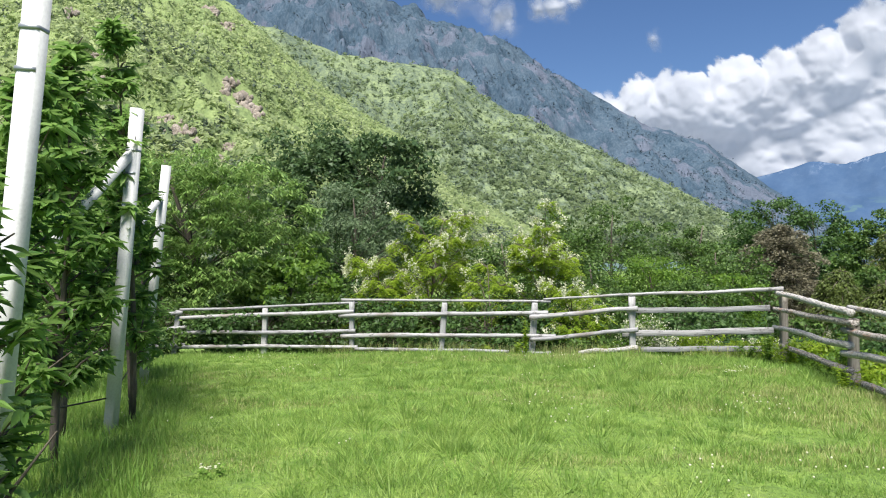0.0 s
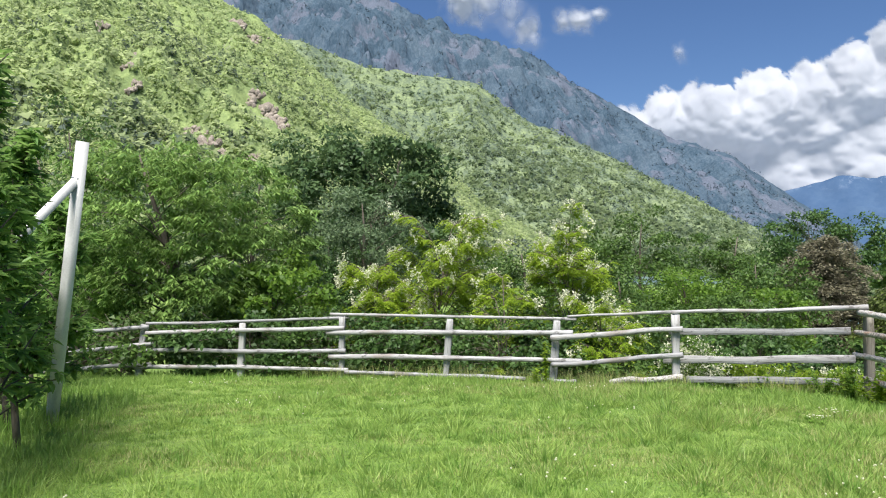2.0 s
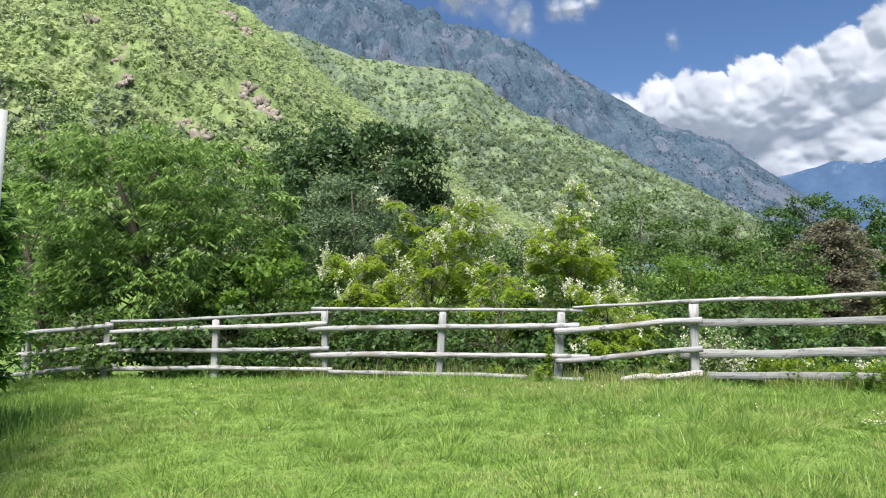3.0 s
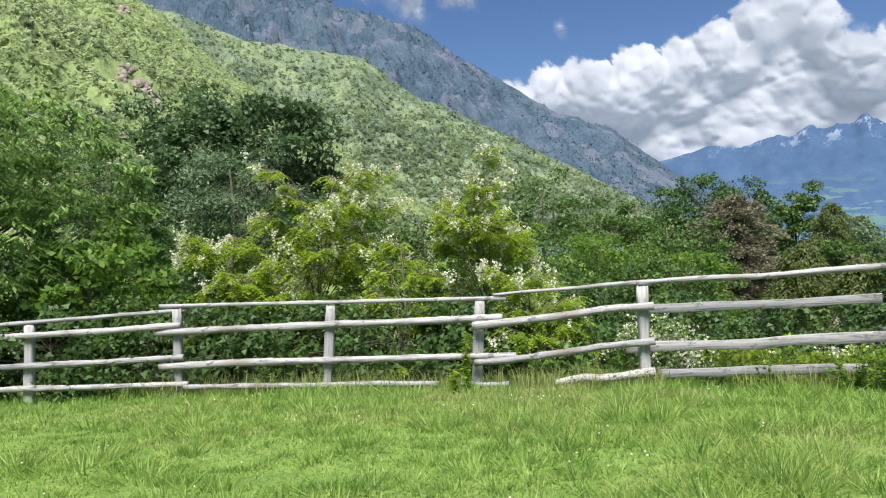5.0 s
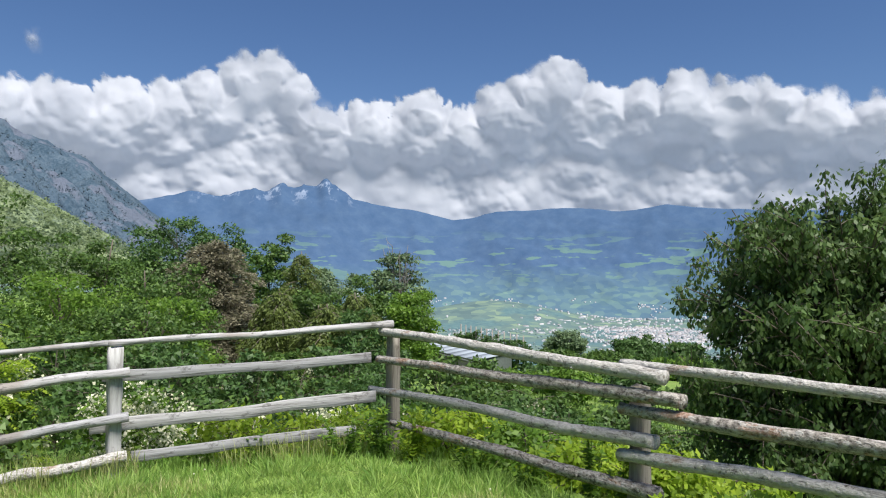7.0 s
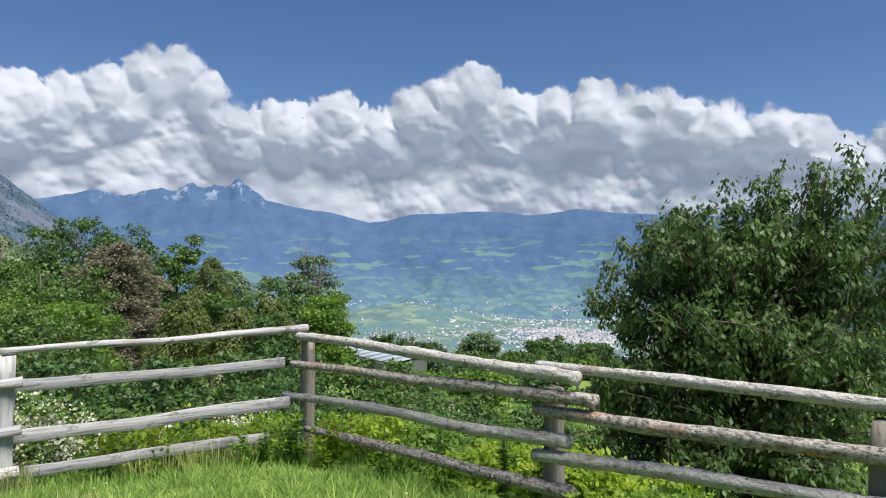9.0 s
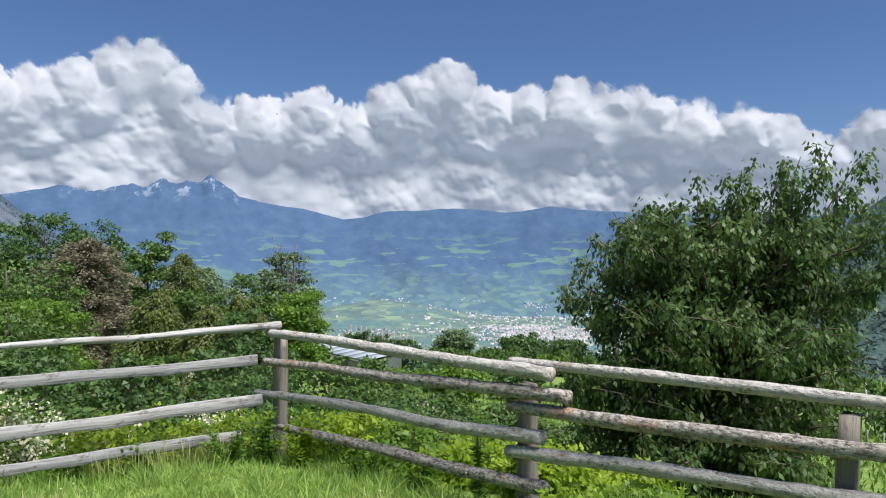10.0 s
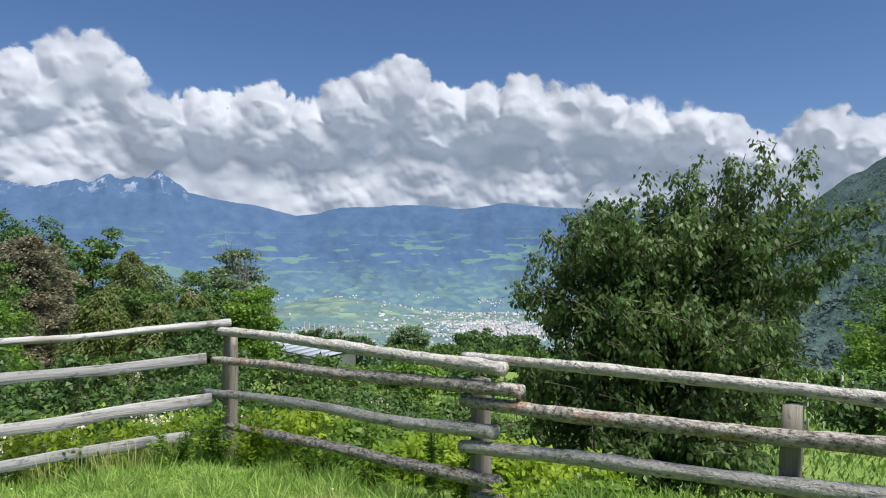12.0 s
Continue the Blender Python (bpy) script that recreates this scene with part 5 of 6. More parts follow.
def plank_rail(p0, p1, high, thick, seed, mat, label=""):
    """Sawn board with waney edges."""
    length = (Vector(p1) - Vector(p0)).length
    n = max(8, int(length / 0.12))
    t = np.linspace(0, 1, n)
    up = high / 2 * (1 + 0.22 * (2 * vnoise(t * 6 + seed, 1.2, 0, 7) - 1))
    dn = high / 2 * (1 + 0.22 * (2 * vnoise(t * 6 + seed, 8.2, 0, 8) - 1))
    bow = 0.10 * high * (2 * vnoise(t * 2.5 + seed, 4.0, 0, 9) - 1)
    b = 0.006
    prof = [(-thick / 2, -1, b), (-thick / 2, 1, -b), (-thick / 2 + b, 1, 0), (thick / 2 - b, 1, 0), (thick / 2, 1, -b), (thick / 2, -1, b), (thick / 2 - b, -1, 0), (-thick / 2 + b, -1, 0)]
    rings = np.stack([np.column_stack([t * length, np.full(n, y), bow + (up if s > 0 else -dn) + o]) for y, s, o in prof], 1)
    v = rings.reshape(-1, 3)
    i, j = np.meshgrid(np.arange(n - 1), np.arange(8), indexing="ij")
    q = np.stack([i * 8 + j, (i + 1) * 8 + j, (i + 1) * 8 + (j + 1) % 8, i * 8 + (j + 1) % 8], -1).reshape(-1, 4)
    e = (n - 1) * 8
    caps = np.array([[0, 1, 2, 7], [7, 2, 3, 6], [6, 3, 4, 5], [e + 1, e, e + 7, e + 2], [e + 2, e + 7, e + 6, e + 3], [e + 3, e + 6, e + 5, e + 4]])
    return fence_part("rail", v, np.concatenate([q, caps]), mat, p0, p1, label)


def fence_post(foot, top, width, depth, seed, mat, face=0.0, label=""):
    """Split post, roughly square in section with worn corners, set into the ground."""
    rng = np.random.default_rng(seed)
    foot, top = Vector(foot), Vector(top)
    foot = foot - (top - foot).normalized() * 0.3
    length = (top - foot).length
    n = 9
    t = np.linspace(0, 1, n)
    c = 0.22
    prof = [(-1, -1 + c), (-1, 1 - c), (-1 + c, 1), (1 - c, 1), (1, 1 - c), (1, -1 + c), (1 - c, -1), (-1 + c, -1)]
    ca, sa = math.cos(face), math.sin(face)
    rings = []
    for k in range(n):
        s = 1 + 0.07 * rng.normal()
        rings += [(t[k] * length, (y * width * ca - z * depth * sa) / 2 * s, (y * width * sa + z * depth * ca) / 2 * s) for y, z in prof]
    v = np.array(rings)
    v[-8:, 0] += rng.normal(size=8) * 0.008
    i, j = np.meshgrid(np.arange(n - 1), np.arange(8), indexing="ij")
    q = np.stack([i * 8 + j, (i + 1) * 8 + j, (i + 1) * 8 + (j + 1) % 8, i * 8 + (j + 1) % 8], -1).reshape(-1, 4)
    e = (n - 1) * 8
    caps = np.array([[e + 1, e, e + 7, e + 2], [e + 2, e + 7, e + 6, e + 3], [e + 3, e + 6, e + 5, e + 4]])
    return fence_part("post", v, np.concatenate([q, caps]), mat, foot, top, label)


def post_at(key, top, lean=(0.0, 0.0), width=0.12, depth=0.12, mat=None, face=0.0, foot=None, label=""):
    x, y = POSTS[key]
    z = float(ground_z(x, y)) if foot is None else foot
    fence_post((x - lean[0], y - lean[1], z), (x, y, top), width, depth, 600 + ord(key), mat or WOOD_POST, face, label)


post_at("W", 0.62, (0.03, 0))
post_at("Z", 0.76, (0.13, 0), 0.13)
post_at("Y", 0.80, (0.05, 0))
post_at("A", 0.95, (0.02, 0), 0.11)
post_at("B", 0.93, (0.10, 0), 0.12)
post_at("C", 0.94, (0.09, 0), 0.13)
post_at("D", 1.09, (0.0, 0), 0.125)
post_at("E", 1.20, (0.0, 0), 0.125, 0.125, WOOD_DARK_POST, label="dark old corner post")
post_at("F", 0.98, (0.02, 0), 0.13, 0.13, WOOD_DARK_POST)
post_at("G", 1.06, (0.0, -0.06), 0.10, 0.10, WOOD_DARK_POST, label="split grey post")
post_at("H", 1.04, (0.0, 0), 0.12, 0.13, WOOD_DARK_POST)

THIN, LOG, BARE = 0.032, 0.055, "debarked silver-grey log"
# far side: thin poles on the post tops, logs nailed to the near side
log_rail((-9.6, 13.72, 0.52), (-6.50, 14.46, 0.72), 0.045, 0.05, 1, WOOD_GREY)
log_rail((-9.6, 13.70, 0.10), (-6.40, 14.47, 0.37), 0.05, 0.05, 2, WOOD_GREY)
log_rail((-9.6, 13.70, -0.20), (-6.45, 14.47, -0.05), 0.05, 0.05, 3, WOOD_GREY)
log_rail((-6.60, 14.55, 0.79), (-2.20, 14.20, 0.94), 0.036, THIN, 4, WOOD_GREY, 0.03)
log_rail((-6.55, 14.44, 0.60), (-2.28, 14.10, 0.73), 0.05, 0.052, 5, WOOD_GREY)
log_rail((-6.72, 14.45, 0.23), (-2.25, 14.09, 0.27), 0.05, 0.05, 6, WOOD_GREY)
log_rail((-6.80, 14.46, -0.10), (-2.20, 14.09, -0.08), 0.052, 0.045, 7, WOOD_GREY)
log_rail((-2.60, 14.26, 1.00), (2.18, 13.14, 0.965), THIN, 0.03, 8, WOOD_GREY)
log_rail((-2.65, 14.17, 0.635), (2.11, 13.06, 0.73), 0.055, 0.055, 9, WOOD_GREY)
log_rail((-2.60, 14.16, 0.167), (2.26, 13.02, 0.25), 0.06, 0.045, 10, WOOD_GREY)
log_rail((-2.26, 14.08, -0.13), (1.26, 13.26, -0.11), 0.045, 0.045, 11, WOOD_GREY)
log_rail((1.55, 13.19, -0.13), (2.15, 12.98, -0.13), 0.045, 0.04, 12, WOOD_GREY)
log_rail((2.02, 13.17, 1.02), (3.85, 12.52, 1.135), 0.022, 0.035, 13, WOOD_GREY)
log_rail((1.72, 13.07, 0.627), (3.87, 12.40, 0.86), 0.06, 0.05, 14, WOOD_GREY)
log_rail((1.73, 13.07, 0.145), (3.87, 12.40, 0.42), 0.05, 0.05, 15, WOOD_GREY)
log_rail((2.71, 12.76, -0.09), (3.86, 12.40, 0.06), 0.055, 0.06, 16, LOG_BARE)
log_rail((3.72, 12.56, 1.135), (6.40, 11.46, 1.275), 0.035, 0.045, 17, WOOD_GREY, 0.02, "thin split pole")
plank_rail((3.70, 12.66, 0.79), (6.20, 11.60, 0.89), 0.11, 0.04, 18, WOOD_PLANK, "sawn grey plank")
plank_rail((3.60, 12.69, 0.32), (6.25, 11.57, 0.445), 0.125, 0.04, 19, WOOD_PLANK, "sawn grey plank")
plank_rail((3.95, 12.54, 0.0), (6.05, 11.67, 0.09), 0.11, 0.04, 20, WOOD_PLANK, "sawn plank low in the grass")
# valley side: heavy logs, partly still in bark
log_rail((6.314, 11.558, 1.187), (5.834, 7.788, 1.090), 0.052, 0.061, 21, LOG_BARE, 0.0, "smooth pale log")
log_rail((6.254, 11.538, 0.883), (5.812, 7.637, 0.942), 0.047, 0.060, 22, LOG_BARK, 0.0, "log still in flaking bark")
log_rail((6.325, 11.771, 0.518), (5.855, 7.875, 0.611), 0.047, 0.059, 23, LOG_BARE)
log_rail((6.250, 11.284, 0.219), (5.855, 7.853, 0.249), 0.047, 0.059, 24, LOG_BARK)
log_rail((6.034, 8.265, 1.137), (5.270, 3.955, 1.116), 0.041, 0.048, 25, LOG_BARE, 0.0, "long pale log with one orange end")
log_rail((5.910, 8.193, 0.805), (5.140, 3.955, 0.991), 0.052, 0.058, 26, LOG_BARK, 0.0, "log still in flaking bark")
log_rail((5.909, 8.204, 0.474), (5.140, 3.955, 0.791), 0.052, 0.054, 27, LOG_BARE)
log_rail((5.938, 8.121, 0.110), (5.162, 3.955, 0.336), 0.052, 0.054, 28, LOG_BARK)


# ---------------------------------------------------------------- orchard row
def concrete_post(foot, top, seed, brace=None):
    """Square prestressed concrete orchard post with a steel clamp; some carry a slanting strut."""
    root = thing("orchard_post", foot, "leaning pale concrete orchard post with steel clamps", "post", "posts of the orchard row")
    f, t = Vector((0, 0, -0.35)), Vector(top) - Vector(foot)

    def bar(name, a, b, w, mat, label=""):
        length = (b - a).length
        h, c = w / 2, w * 0.16
        prof = [(-h, -h + c), (-h, h - c), (-h + c, h), (h - c, h), (h, h - c), (h, -h + c), (h - c, -h), (-h + c, -h)]
        v = np.array([(x, y, z) for x in (0, length) for y, z in prof])
        j = np.arange(8)
        q = np.stack([j, 8 + j, 8 + (j + 1) % 8, (j + 1) % 8], -1)
        caps = np.array([[0, 1, 2, 7], [7, 2, 3, 6], [6, 3, 4, 5], [9, 8, 15, 10], [10, 15, 14, 11], [11, 14, 13, 12]])
        ob = part(name, mesh_of(name, v, np.concatenate([q, caps]), mat), root, label)
        ob.matrix_basis = aligned(a, b)
        return ob

    bar("body", f, t, 0.115, CONCRETE)
    for s in (0.80, 0.87):
        at = t * s
        bar("clamp", at - t.normalized() * 0.012, at + t.normalized() * 0.012, 0.124, STEEL, "galvanised steel band")
    if brace:
        bar("strut", t * 0.87, Vector(brace) - Vector(foot), 0.085, CONCRETE, "slanting concrete strut")
    return root


ROW = [((-1.95, 1.15, 0.38), (-1.62, 1.22, 3.60)), ((-3.03, 4.48, 0.20), (-2.72, 4.54, 3.47)), ((-4.42, 8.05, 0.16), (-3.87, 7.77, 3.34))]
concrete_post(*ROW[0], 1)
concrete_post(*ROW[1], 2, (-3.94, 2.3, 0.28))
concrete_post(*ROW[2], 3, (-4.72, 5.2, 0.25))


def orchard_tree(at, top, seed, spread=0.55, low=0.2):
    """Slender espaliered fruit tree: one stem, short side shoots, long glossy leaves in tufts."""
    rng = np.random.default_rng(seed)
    z = float(ground_z(*at))
    root = thing("fruit_tree", (at[0], at[1], z - 0.02), "slender orchard fruit tree with glossy leaves in a row", "tree", "fruit trees of the orchard row")
    h = top - z
    k = np.linspace(0, 1, 10)[:, None]
    line = np.column_stack([0.06 * np.sin(k * 4 + seed), 0.06 * np.cos(k * 3 + seed), k * h])
    pieces = [tube(line, 0.032 * (1.15 - k[:, 0]), 8, bumps=0.15, seed=seed)]
    n = 60
    hs = rng.uniform(low, 1.0, n)
    ends = []
    for s in hs:
        a = rng.uniform(0, 6.28)
        reach = spread * (1.05 - 0.75 * s ** 2) * rng.uniform(0.4, 1.2)
        p0 = np.array([np.interp(s, k[:, 0], line[:, i]) for i in range(3)])
        p1 = p0 + [reach * math.cos(a) * 0.7, reach * math.sin(a) * 0.8, reach * rng.uniform(0.1, 1.1)]
        pieces.append(tube([p0, (p0 + p1) / 2 + [0, 0, 0.03], p1], [0.014, 0.010, 0.004], 5, cap=False))
        ends.append((p0, p1))
    part("trunk", mesh_of("trunk", *joined(pieces), BARK, True), root)
    # tufts of long narrow leaves that arch out of shared buds
    m, each = 260, 9
    i = rng.integers(0, n, m)
    u = rng.random((m, 1)) ** 0.6
    bud = np.array([e[0] for e in ends])[i] * (1 - u) + np.array([e[1] for e in ends])[i] * u + rng.normal(size=(m, 3)) * 0.03
    k = np.repeat(np.arange(m), each)
    a = rng.uniform(0, 6.28, m * each)
    ln = rng.uniform(0.07, 0.16, m * each)
    way = np.column_stack([np.cos(a), np.sin(a), rng.uniform(-0.5, 0.9, m * each)])
    face = np.column_stack([-0.5 * np.cos(a), -0.5 * np.sin(a), np.ones(m * each)]) + 0.25 * rng.normal(size=(m * each, 3))
    part("crown", mesh_of("crown", *close_leaves(bud[k] + rng.normal(size=(m * each, 3)) * 0.015, way, ln, ln * 0.36, rng, face, 0.3, 0.5), GREEN_APPLE, True), root)


for i, (x, y, t) in enumerate([(-1.6, 0.45, 2.3), (-2.3, 1.9, 3.1), (-2.6, 2.9, 3.6), (-3.25, 4.0, 3.7), (-3.0, 4.75, 4.4), (-3.5, 5.7, 3.8), (-3.85, 6.6, 3.1), (-4.55, 7.5, 2.9), (-4.7, 8.5, 2.6),
                               (-4.3, 3.8, 3.6), (-5.0, 6.2, 3.5), (-5.9, 9.2, 3.4), (-6.5, 10.8, 3.3), (-7.2, 12.4, 3.2)]):
    orchard_tree((x + (0.02 if i < 9 else -0.1), y + 0.05), t, 700 + i, 0.58 if i < 9 else 0.75, 0.08 if i == 0 else 0.14)

hose = thing("drip_hose", (-3.0, 4.4, 0.55), "thin black irrigation hose strung along the row", "hose")
hv, hf = tube([(-1.0 + 0.0, -3.2, 0.12), (0.0, 0.1, 0.02), (-0.75, 1.9, -0.02), (-1.38, 3.5, 0.0)], 0.009, 6)
part("pipe", mesh_of("pipe", hv, hf, HOSE, True), hose)


# ---------------------------------------------------------------- greenhouse down the slope
def greenhouse():
    """Long lean-to roof of pale sheets on posts, over a dark wall, with a row of vines behind it."""
    a, b = np.array([43.0, 51.2]), np.array([37.9, 37.0])
    ridge_z, run = -3.05, float(np.hypot(*(b - a)))
    along = (b - a) / run
    g = float(min(ground_z(*a), ground_z(*b)))
    root = thing("greenhouse", (a[0], a[1], g), "long low greenhouse with a pale sheeted roof", "greenhouse")
    root.rotation_euler = (0, 0, math.atan2(along[1], along[0]))
    sheet = plain("pale_roof_sheet", (0.27, 0.31, 0.36), 0.8, 0.0, 0.1, 0.5)
    wallm = plain("greenhouse_wall", (0.10, 0.115, 0.11), 0.6)
    h, deep, drop, n = ridge_z - g, 3.0, 0.42, 10
    w = run / n
    box = np.array([[0, 1, 2, 3], [7, 6, 5, 4], [0, 4, 5, 1], [1, 5, 6, 2], [2, 6, 7, 3], [3, 7, 4, 0]])
    for k in range(n):
        p, q = k * w + 0.006, (k + 1) * w - 0.006
        v = np.array([(p, -deep, h - drop), (q, -deep, h - drop), (q, 0, h), (p, 0, h)])
        part("roof_panel", mesh_of("roof_panel", np.concatenate([v, v - [0, 0, 0.05]]), box, sheet), root)
    for y0, z0 in ((-deep, h - drop - 0.12), (0.0, h - 0.12)):
        v = np.array([(0, y0 - 0.06, z0), (run, y0 - 0.06, z0), (run, y0 + 0.06, z0), (0, y0 + 0.06, z0)])
        part("beam", mesh_of("beam", np.concatenate([v, v - [0, 0, 0.14]]), box, wallm), root)
    v = np.array([(0.1, -deep + 0.3, -0.4), (run - 0.1, -deep + 0.3, -0.4), (run - 0.1, -0.3, -0.4), (0.1, -0.3, -0.4)])
    top = np.array([h - drop - 0.12, h - drop - 0.12, h - 0.12, h - 0.12])
    part("wall", mesh_of("wall", np.concatenate([v, np.column_stack([v[:, :2], top])]), np.array([[0, 1, 5, 4], [1, 2, 6, 5], [2, 3, 7, 6], [3, 0, 4, 7]]), wallm), root)
    back = np.array([-along[1], along[0]])
    for k in range(12):
        x, y = a + along * (0.6 + k * 0.98) + back * 2.6
        vine = tree("vine", (x, y), ridge_z + 0.75 - 0.02 * k, 0.62, GREEN_DARK, "dark leafy vine tied to a pale pole", 640 + k, 0.16, 1200, 34, 0.3, trunk=0.03, crown_low=0.2, far=True, group="row of vines", category="vine")
        z = ridge_z + 0.95 - 0.02 * k - vine.location.z
        part("pole", mesh_of("pole", *tube([(0.1, 0, 0), (0.1, 0, z)], 0.05, 6), BARK_PALE), vine, "pale wooden pole")


greenhouse()


# ---------------------------------------------------------------- grass
def blades(x, y, high, wide, rng, lean=0.5, per=5, spread=0.03):
    """Tufts of bent single blades: two-part strips ending in a point."""
    n = len(x) * per
    k = np.repeat(np.arange(len(x)), per)
    bx, by = x[k] + rng.normal(size=n) * spread, y[k] + rng.normal(size=n) * spread
    p = np.column_stack([bx, by, ground_z(bx, by) - 0.01])
    h = np.broadcast_to(high, x.shape)[k] * rng.uniform(0.5, 1.2, n)
    a = rng.uniform(0, 6.28, n)
    out = np.column_stack([np.cos(a), np.sin(a), np.zeros(n)])
    side = np.column_stack([-np.sin(a), np.cos(a), np.zeros(n)]) * (np.broadcast_to(wide, x.shape)[k] * rng.uniform(0.6, 1.3, n))[:, None]
    ln = rng.uniform(0.1, 1.0, n)[:, None] * lean * h[:, None]
    mid = p + out * ln * 0.35 + [0, 0, 1] * (h * 0.6)[:, None]
    tip = p + out * ln + [0, 0, 1] * h[:, None]
    v = np.stack([p - side / 2, mid - side * 0.4, tip, mid + side * 0.5], 1).reshape(-1, 3)
    return v, np.arange(4 * n).reshape(-1, 4)


def thin_blades(x, y, high, wide, rng, out=None, lean=0.6):
    """Single blades, each a slender leaning triangle."""
    n = len(x)
    p = np.column_stack([x, y, ground_z(x, y) - 0.008])
    a = rng.uniform(0, 6.28, n)
    flat = np.column_stack([np.cos(a), np.sin(a), np.zeros(n)])
    way = flat * 0.6 if out is None else out + flat * 0.4
    side = np.column_stack([-np.sin(a), np.cos(a), np.zeros(n)]) * np.reshape(wide, (-1, 1)) * rng.uniform(0.35, 0.7, (n, 1))
    h = np.reshape(high, (-1, 1)) * rng.uniform(0.55, 1.25, (n, 1))
    tip = p + way * h * lean * rng.uniform(0.3, 1.6, (n, 1)) + np.array([0, 0, 1.0]) * h
    return np.stack([p - side, p + side, tip], 1).reshape(-1, 3), np.arange(3 * n).reshape(-1, 3)


def meadow_spots(n, rng):
    """Random places on the meadow, thicker towards its near half."""
    x, y = rng.uniform(-8.0, 7.0, n), 1.0 + 13.8 * rng.random(n) ** 1.15
    back = rng.random(n) < 0.07
    y = np.where(back, rng.uniform(-8, 1, n), y)
    keep = outside(x, y) < 0.3
    return x[keep], y[keep]


def build_grass():
    rng = np.random.default_rng(31)
    # short sward between the tussocks
    x, y = meadow_spots(190000, rng)
    wide = 0.007 + 0.0009 * np.clip(y, 0, 20)
    v, f = thin_blades(x, y, 0.026 + 0.05 * np.clip(fbm(x * 0.9, y * 0.9, 0, 8, 3) - 0.3, 0, 1), wide, rng, None, 1.2)
    tagged(part("meadow_grass", mesh_of("meadow_grass", v, f, GRASS_SHORT)), "short trodden green meadow grass", "grass", kind="stuff")
    # tussocks: blades leaning out of shared hearts, longer and shorter
    cx, cy = meadow_spots(5200, rng)
    lush = np.clip(2.2 * (fbm(cx * 0.7, cy * 0.7, 0, 58, 3) - 0.28), 0.1, 1) * np.exp(rng.normal(size=len(cx)) * 0.3)
    # a few big dark tufts stand out, most of them towards the valley side
    bx, by = rng.uniform(-3.5, 6.0, 240), rng.uniform(3.5, 13.5, 240)
    stay = (outside(bx, by) < -0.2) & (rng.random(240) < np.clip((bx + 3.5) / 6, 0.15, 1))
    cx, cy, lush = np.concatenate([cx, bx[stay]]), np.concatenate([cy, by[stay]]), np.concatenate([lush, rng.uniform(1.3, 2.2, stay.sum())])
    k = np.repeat(np.arange(len(cx)), np.where(lush > 1.2, 120, 52))
    off = rng.normal(size=(len(k), 2)) * (0.035 + 0.075 * lush[k])[:, None]
    x, y = cx[k] + off[:, 0] * 1.3, cy[k] + off[:, 1]
    out = np.column_stack([off / 0.06, np.zeros(len(k))])
    high = (0.03 + 0.10 * lush[k]) * np.exp(-(off ** 2).sum(1) / (0.010 + 0.014 * lush[k])) + 0.012
    v, f = thin_blades(x, y, high, 0.006 + 0.0008 * np.clip(y, 0, 20), rng, np.clip(out, -1.4, 1.4), 0.7)
    tagged(part("grass_tussocks", mesh_of("grass_tussocks", v, f, GRASS_TUSSOCK)), "uneven tussocks of green meadow grass", "grass", kind="stuff")
    # pale seeding grass in streaks across the meadow
    x, y = rng.uniform(-4, 6.5, 26000), rng.uniform(3.0, 13.8, 26000)
    near_fence = np.clip((outside(x, y) + 3.5) / 3.5, 0, 1) * np.clip((x + 1) / 3, 0, 1)
    keep = (outside(x, y) < 0.2) & (fbm(x * 0.6, y * 1.0, 0, 28, 3) + 0.10 * near_fence > 0.57)
    v, f = blades(x[keep], y[keep], 0.055 + 0.07 * near_fence[keep], 0.006, rng, 1.0, 5, 0.06)
    tagged(part("dry_grass", mesh_of("dry_grass", v, f, GRASS_DRY)), "pale straw-coloured grass in patches", "grass", kind="stuff")
    # longer tufts along the fence, the orchard row and the bank
    x, y = rng.uniform(-8.5, 7.5, 34000), rng.uniform(-2.0, 16.0, 34000)
    d = outside(x, y)
    row = np.abs((x + 3.1) + (y - 4.48) * 0.36)
    clumpy = fbm(x * 1.1, y * 1.1, 0, 15, 2)
    keep = ((d > -0.9) & (d < 2.6) & (clumpy > 0.30)) | ((row < 0.75) & (y < 10.5)) | ((clumpy > 0.70) & (x > 0.5) & (d < 0))
    x, y, d, clumpy = x[keep], y[keep], d[keep], clumpy[keep]
    v, f = blades(x, y, 0.09 + 0.30 * np.clip(d + 0.7, 0, 1.2) * np.clip(clumpy - 0.15, 0, 1) + 0.20 * clumpy * (row[keep] < 0.75) * (d < -1), 0.010, rng, 0.8, 5, 0.05)
    tagged(part("tall_grass", mesh_of("tall_grass", v, f, GRASS_TALL)), "tall green grass along the fence and row", "grass", kind="stuff")
    # rough grass on the slope beyond the fence
    b, r = np.radians(rng.uniform(-25, 100, 10000)), rng.uniform(7, 34, 10000)
    x, y = 1.3 + r * np.sin(b), 5.3 + r * np.cos(b)
    d = outside(x, y)
    keep = (d > 1.5) & (d < 26)
    x, y, d = x[keep], y[keep], d[keep]
    v, f = blades(x, y, 0.10 + 0.20 * fbm(x, y, 0, 6, 2), 0.018 + 0.003 * d, rng, 1.2, 4, 0.16)
    tagged(part("slope_grass", mesh_of("slope_grass", v, f, GRASS_SLOPE)), "rough green grass on the slope", "grass", kind="stuff")
    # seeding grass standing by the fence
    x, y = np.concatenate([rng.uniform(1.9, 3.9, 260), rng.uniform(-3.2, 1.6, 420), rng.uniform(4.6, 6.0, 160)]), rng.uniform(-0.5, 0.6, 840)
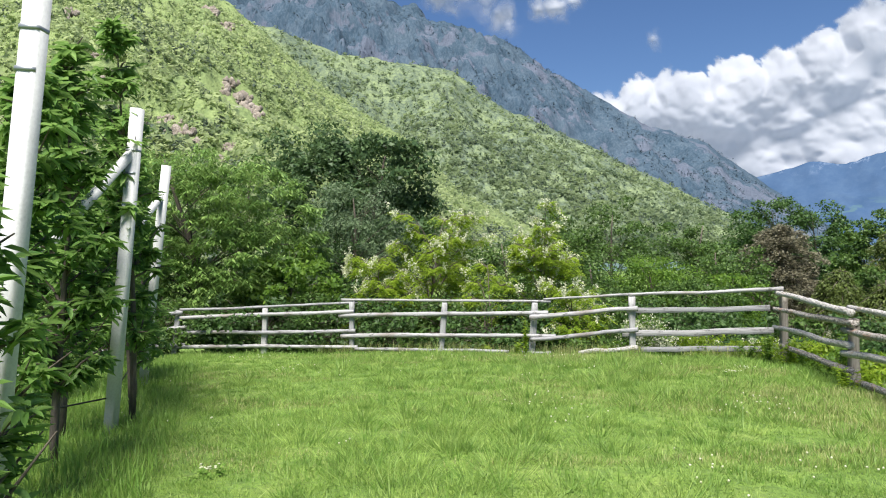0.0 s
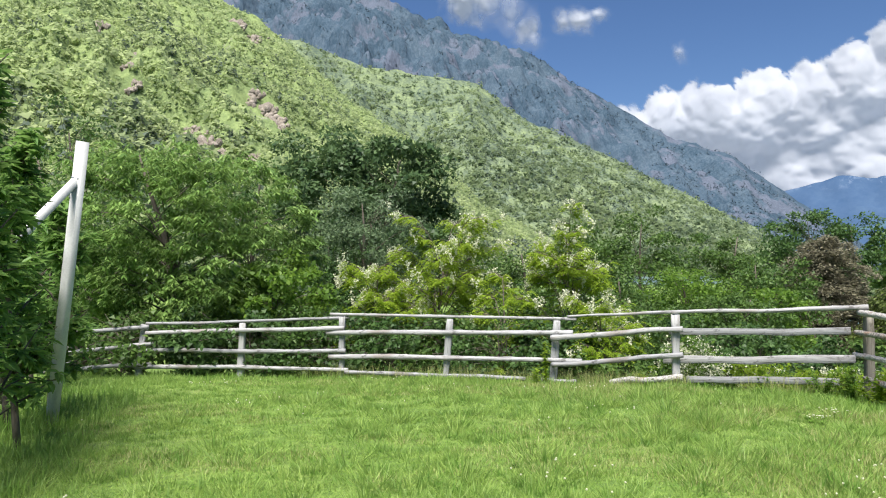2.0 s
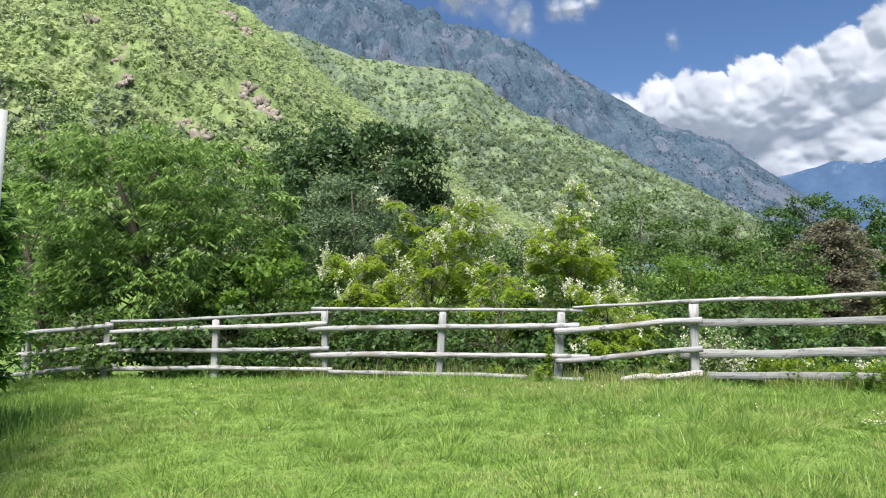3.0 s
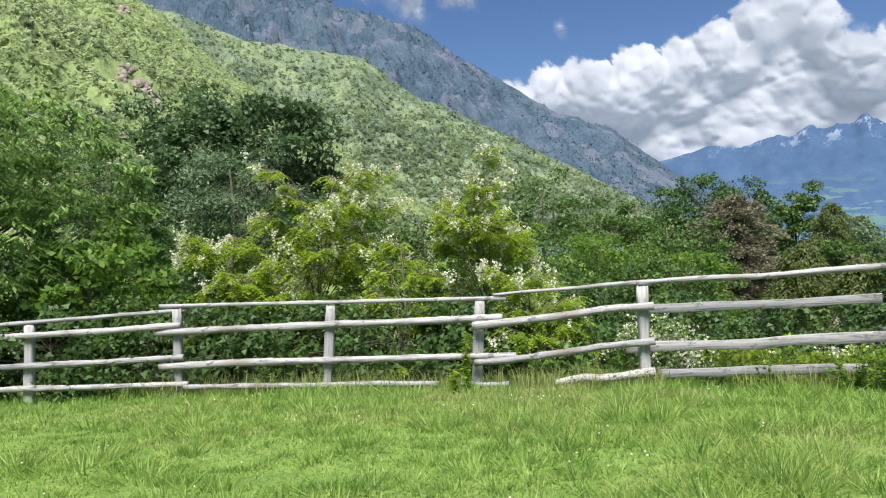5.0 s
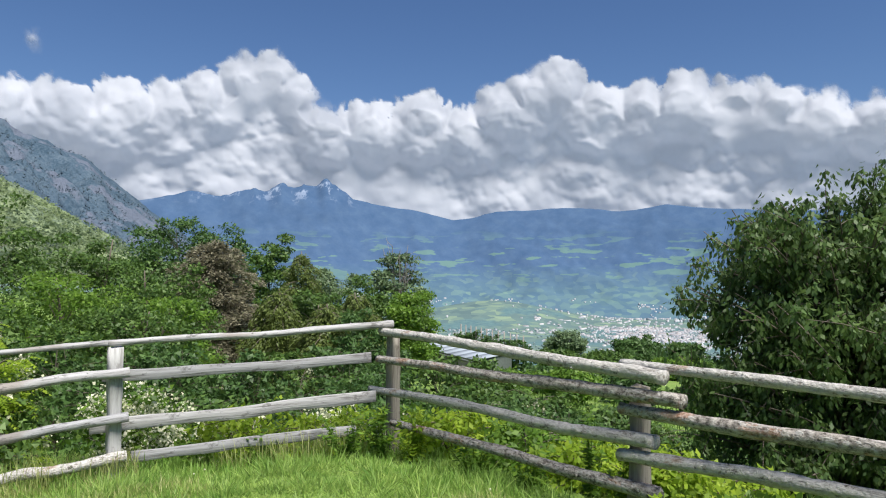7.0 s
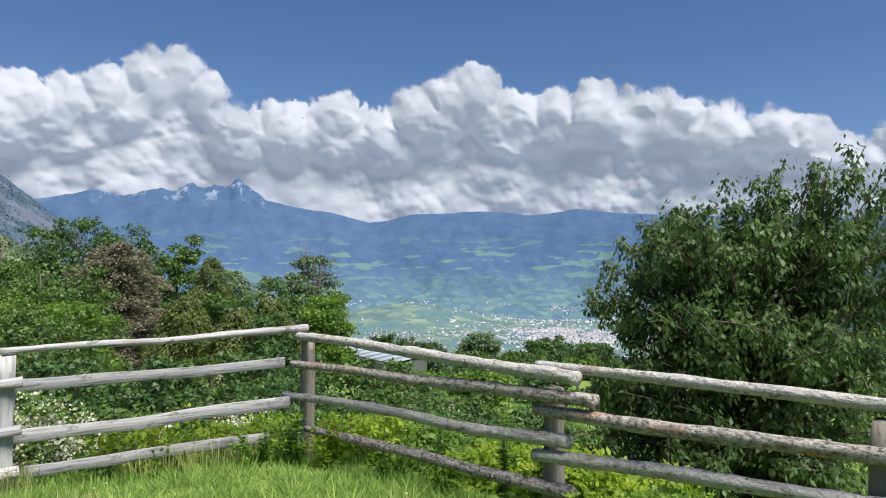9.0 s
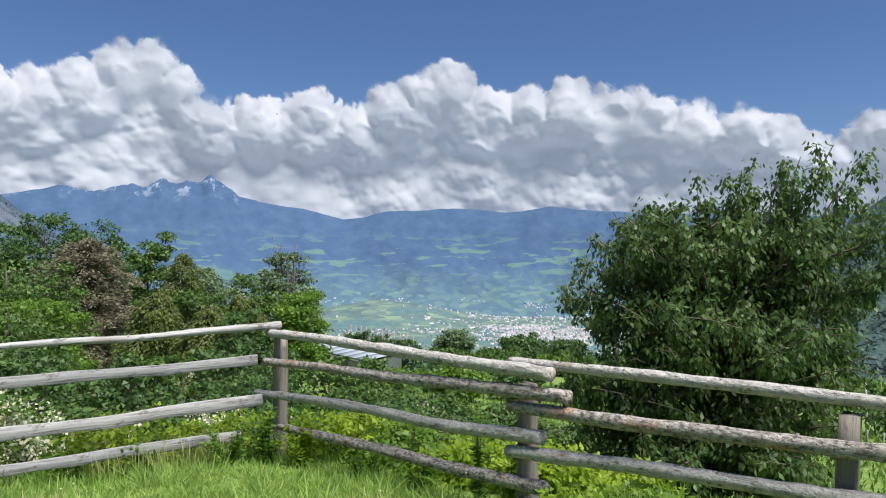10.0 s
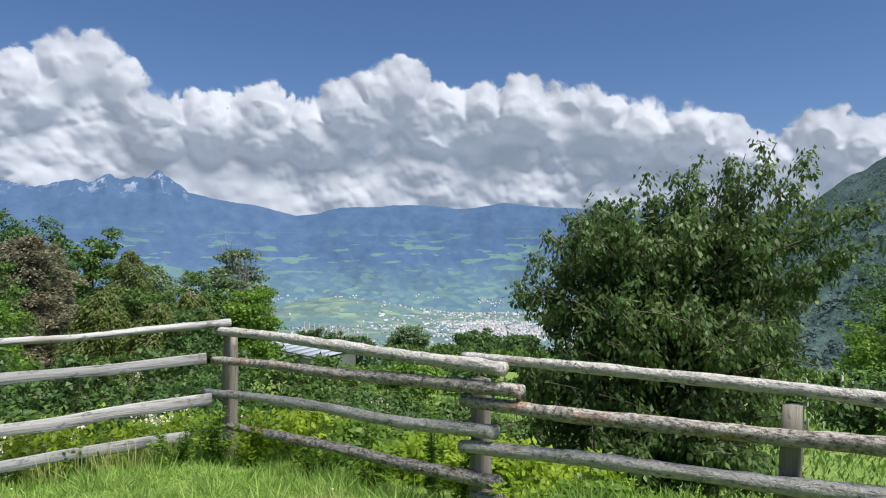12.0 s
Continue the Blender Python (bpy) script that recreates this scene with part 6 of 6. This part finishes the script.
    y = y + np.where(x > 1.9, 13.2 - (x - 1.9) * 0.36, 13.75 - (x + 0.14) * 0.24)
    v, f = blades(x, y, 0.34, 0.006, rng, 0.7, 4, 0.05)
    tagged(part("seeding_grass", mesh_of("seeding_grass", v, f, GRASS_DRY)), "thin pale seeding grass standing by the fence", "grass", kind="stuff")
    # clover flowers
    x, y = rng.uniform(-4.5, 6.0, 2200), rng.uniform(1.0, 13.0, 2200)
    keep = (outside(x, y) < -0.3) & (fbm(x * 1.3, y * 1.3, 0, 41, 2) > 0.74)
    x, y = x[keep], y[keep]
    v, f = puffs(np.column_stack([x, y, ground_z(x, y) + rng.uniform(0.06, 0.12, len(x))]), 0.009, rng)
    tagged(part("clover_flowers", mesh_of("clover_flowers", v, f, WHITE_BLOOM)), "small white clover flowers in the meadow", "flowers", kind="stuff")


build_grass()


# ---------------------------------------------------------------- weeds by the fence
def weed(at, high, spread, seed, mat, label, leaf=0.07, stems=9, bloom=0):
    """A clump of upright leafy stems."""
    rng = np.random.default_rng(seed)
    z = float(ground_z(*at))
    root = thing("weed", (at[0], at[1], z - 0.02), label, "weed", "weeds by the fence")
    pieces, p, way = [], [], []
    for k in range(stems):
        a, lean = rng.uniform(0, 6.28), rng.uniform(0.1, 1.0) * spread
        h = high * rng.uniform(0.55, 1.1)
        t = np.linspace(0, 1, 6)[:, None]
        line = np.column_stack([math.cos(a) * lean * (0.25 + 0.75 * t ** 1.5), math.sin(a) * lean * (0.25 + 0.75 * t ** 1.5), h * t])
        pieces.append(tube(line, np.linspace(0.006, 0.002, 6), 5, cap=False))
        m = int(16 + h * 40)
        u = rng.uniform(0.12, 1, m)
        p.append(np.column_stack([np.interp(u, t[:, 0], line[:, i]) for i in range(3)]))
        b = rng.uniform(0, 6.28, m)
        way.append(np.column_stack([np.cos(b), np.sin(b), rng.uniform(-0.3, 0.5, m)]))
    p, way = np.concatenate(p), np.concatenate(way)
    tagged(part("stem", mesh_of("stem", *joined(pieces), mat, True), root), kind="stuff")
    ln = leaf * rng.uniform(0.5, 1.2, len(p))
    part("foliage", mesh_of("foliage", *leaves(p, way, ln, ln * 0.45, rng, face=np.tile([0, 0, 1.0], (len(p), 1)) + rng.normal(size=p.shape) * 0.3), mat), root)
    if bloom:
        q = p[rng.choice(len(p), bloom)] * [1, 1, 0] + np.column_stack([np.zeros((bloom, 2)), high * rng.uniform(0.8, 1.1, bloom)])
        part("blossom", mesh_of("blossom", *puffs(q, 0.012, rng, flat=0.5), WHITE_BLOOM), root, "small flat white flower heads")


for n_, (x_, y_, h_, sp_, st_) in enumerate([(1.60, 12.85, 0.75, 0.10, 6), (1.42, 12.7, 0.5, 0.10, 5), (6.0, 11.15, 0.55, 0.35, 16), (6.2, 10.8, 0.48, 0.35, 15), (5.7, 11.4, 0.42, 0.35, 14),
                                             (6.12, 8.60, 0.85, 0.16, 8), (5.98, 8.25, 0.60, 0.2, 9), (6.22, 9.3, 0.42, 0.3, 12), (6.3, 10.1, 0.38, 0.3, 12), (5.65, 7.6, 0.35, 0.25, 10),
                                             (4.6, 12.4, 0.35, 0.3, 10), (5.2, 12.1, 0.35, 0.3, 10), (3.3, 13.0, 0.4, 0.3, 10), (-1.2, 14.3, 0.4, 0.3, 10)]):
    weed((x_, y_), h_, sp_, 900 + n_, GREEN_LOCUST if n_ < 2 or n_ % 3 == 0 else GREEN_BRIGHT, "leafy green weed growing by the fence", 0.075, st_)
for n_, (x_, y_) in enumerate([(4.45, 8.6), (4.75, 8.9), (-1.35, 2.9)]):
    weed((x_, y_), 0.11, 0.25, 950 + n_, GRASS_TALL, "white-flowered yarrow clump in the meadow", 0.05, 8, 16)


# ---------------------------------------------------------------- lower orchard beyond the fence
def stake(at, high, lean, seed):
    z = float(ground_z(*at))
    root = thing("orchard_stake", (at[0], at[1], z), "thin pale wooden stake in the lower orchard", "stake", "stakes of the lower orchard")
    t = np.linspace(0, 1, 5)[:, None]
    v, f = tube(np.column_stack([lean * t, 0 * t, high * t - 0.15]), 0.035, 8, bumps=0.08, seed=seed)
    part("pole", mesh_of("pole", v, f, WOOD_POST, True), root)


for n_, (b_, d_, h_, l_) in enumerate([(82.4, 25, 2.1, 0.0), (83.3, 28, 1.0, 0.35), (84.6, 24, 2.2, 0.03), (85.2, 27, 2.0, 0.0), (86.3, 24, 2.0, -0.05), (87.4, 27, 2.2, 0.0)]):
    stake(by_bearing(b_, d_, (1.33, 5.35)), h_, l_, 970 + n_)
for n_, (b_, d_) in enumerate([(84.0, 26), (85.6, 25), (87.0, 26), (88.5, 25), (82.8, 29)]):
    x_, y_ = by_bearing(b_, d_, (1.33, 5.35))
    orchard_tree((x_, y_), float(ground_z(x_, y_)) + 2.0, 980 + n_, 0.7)
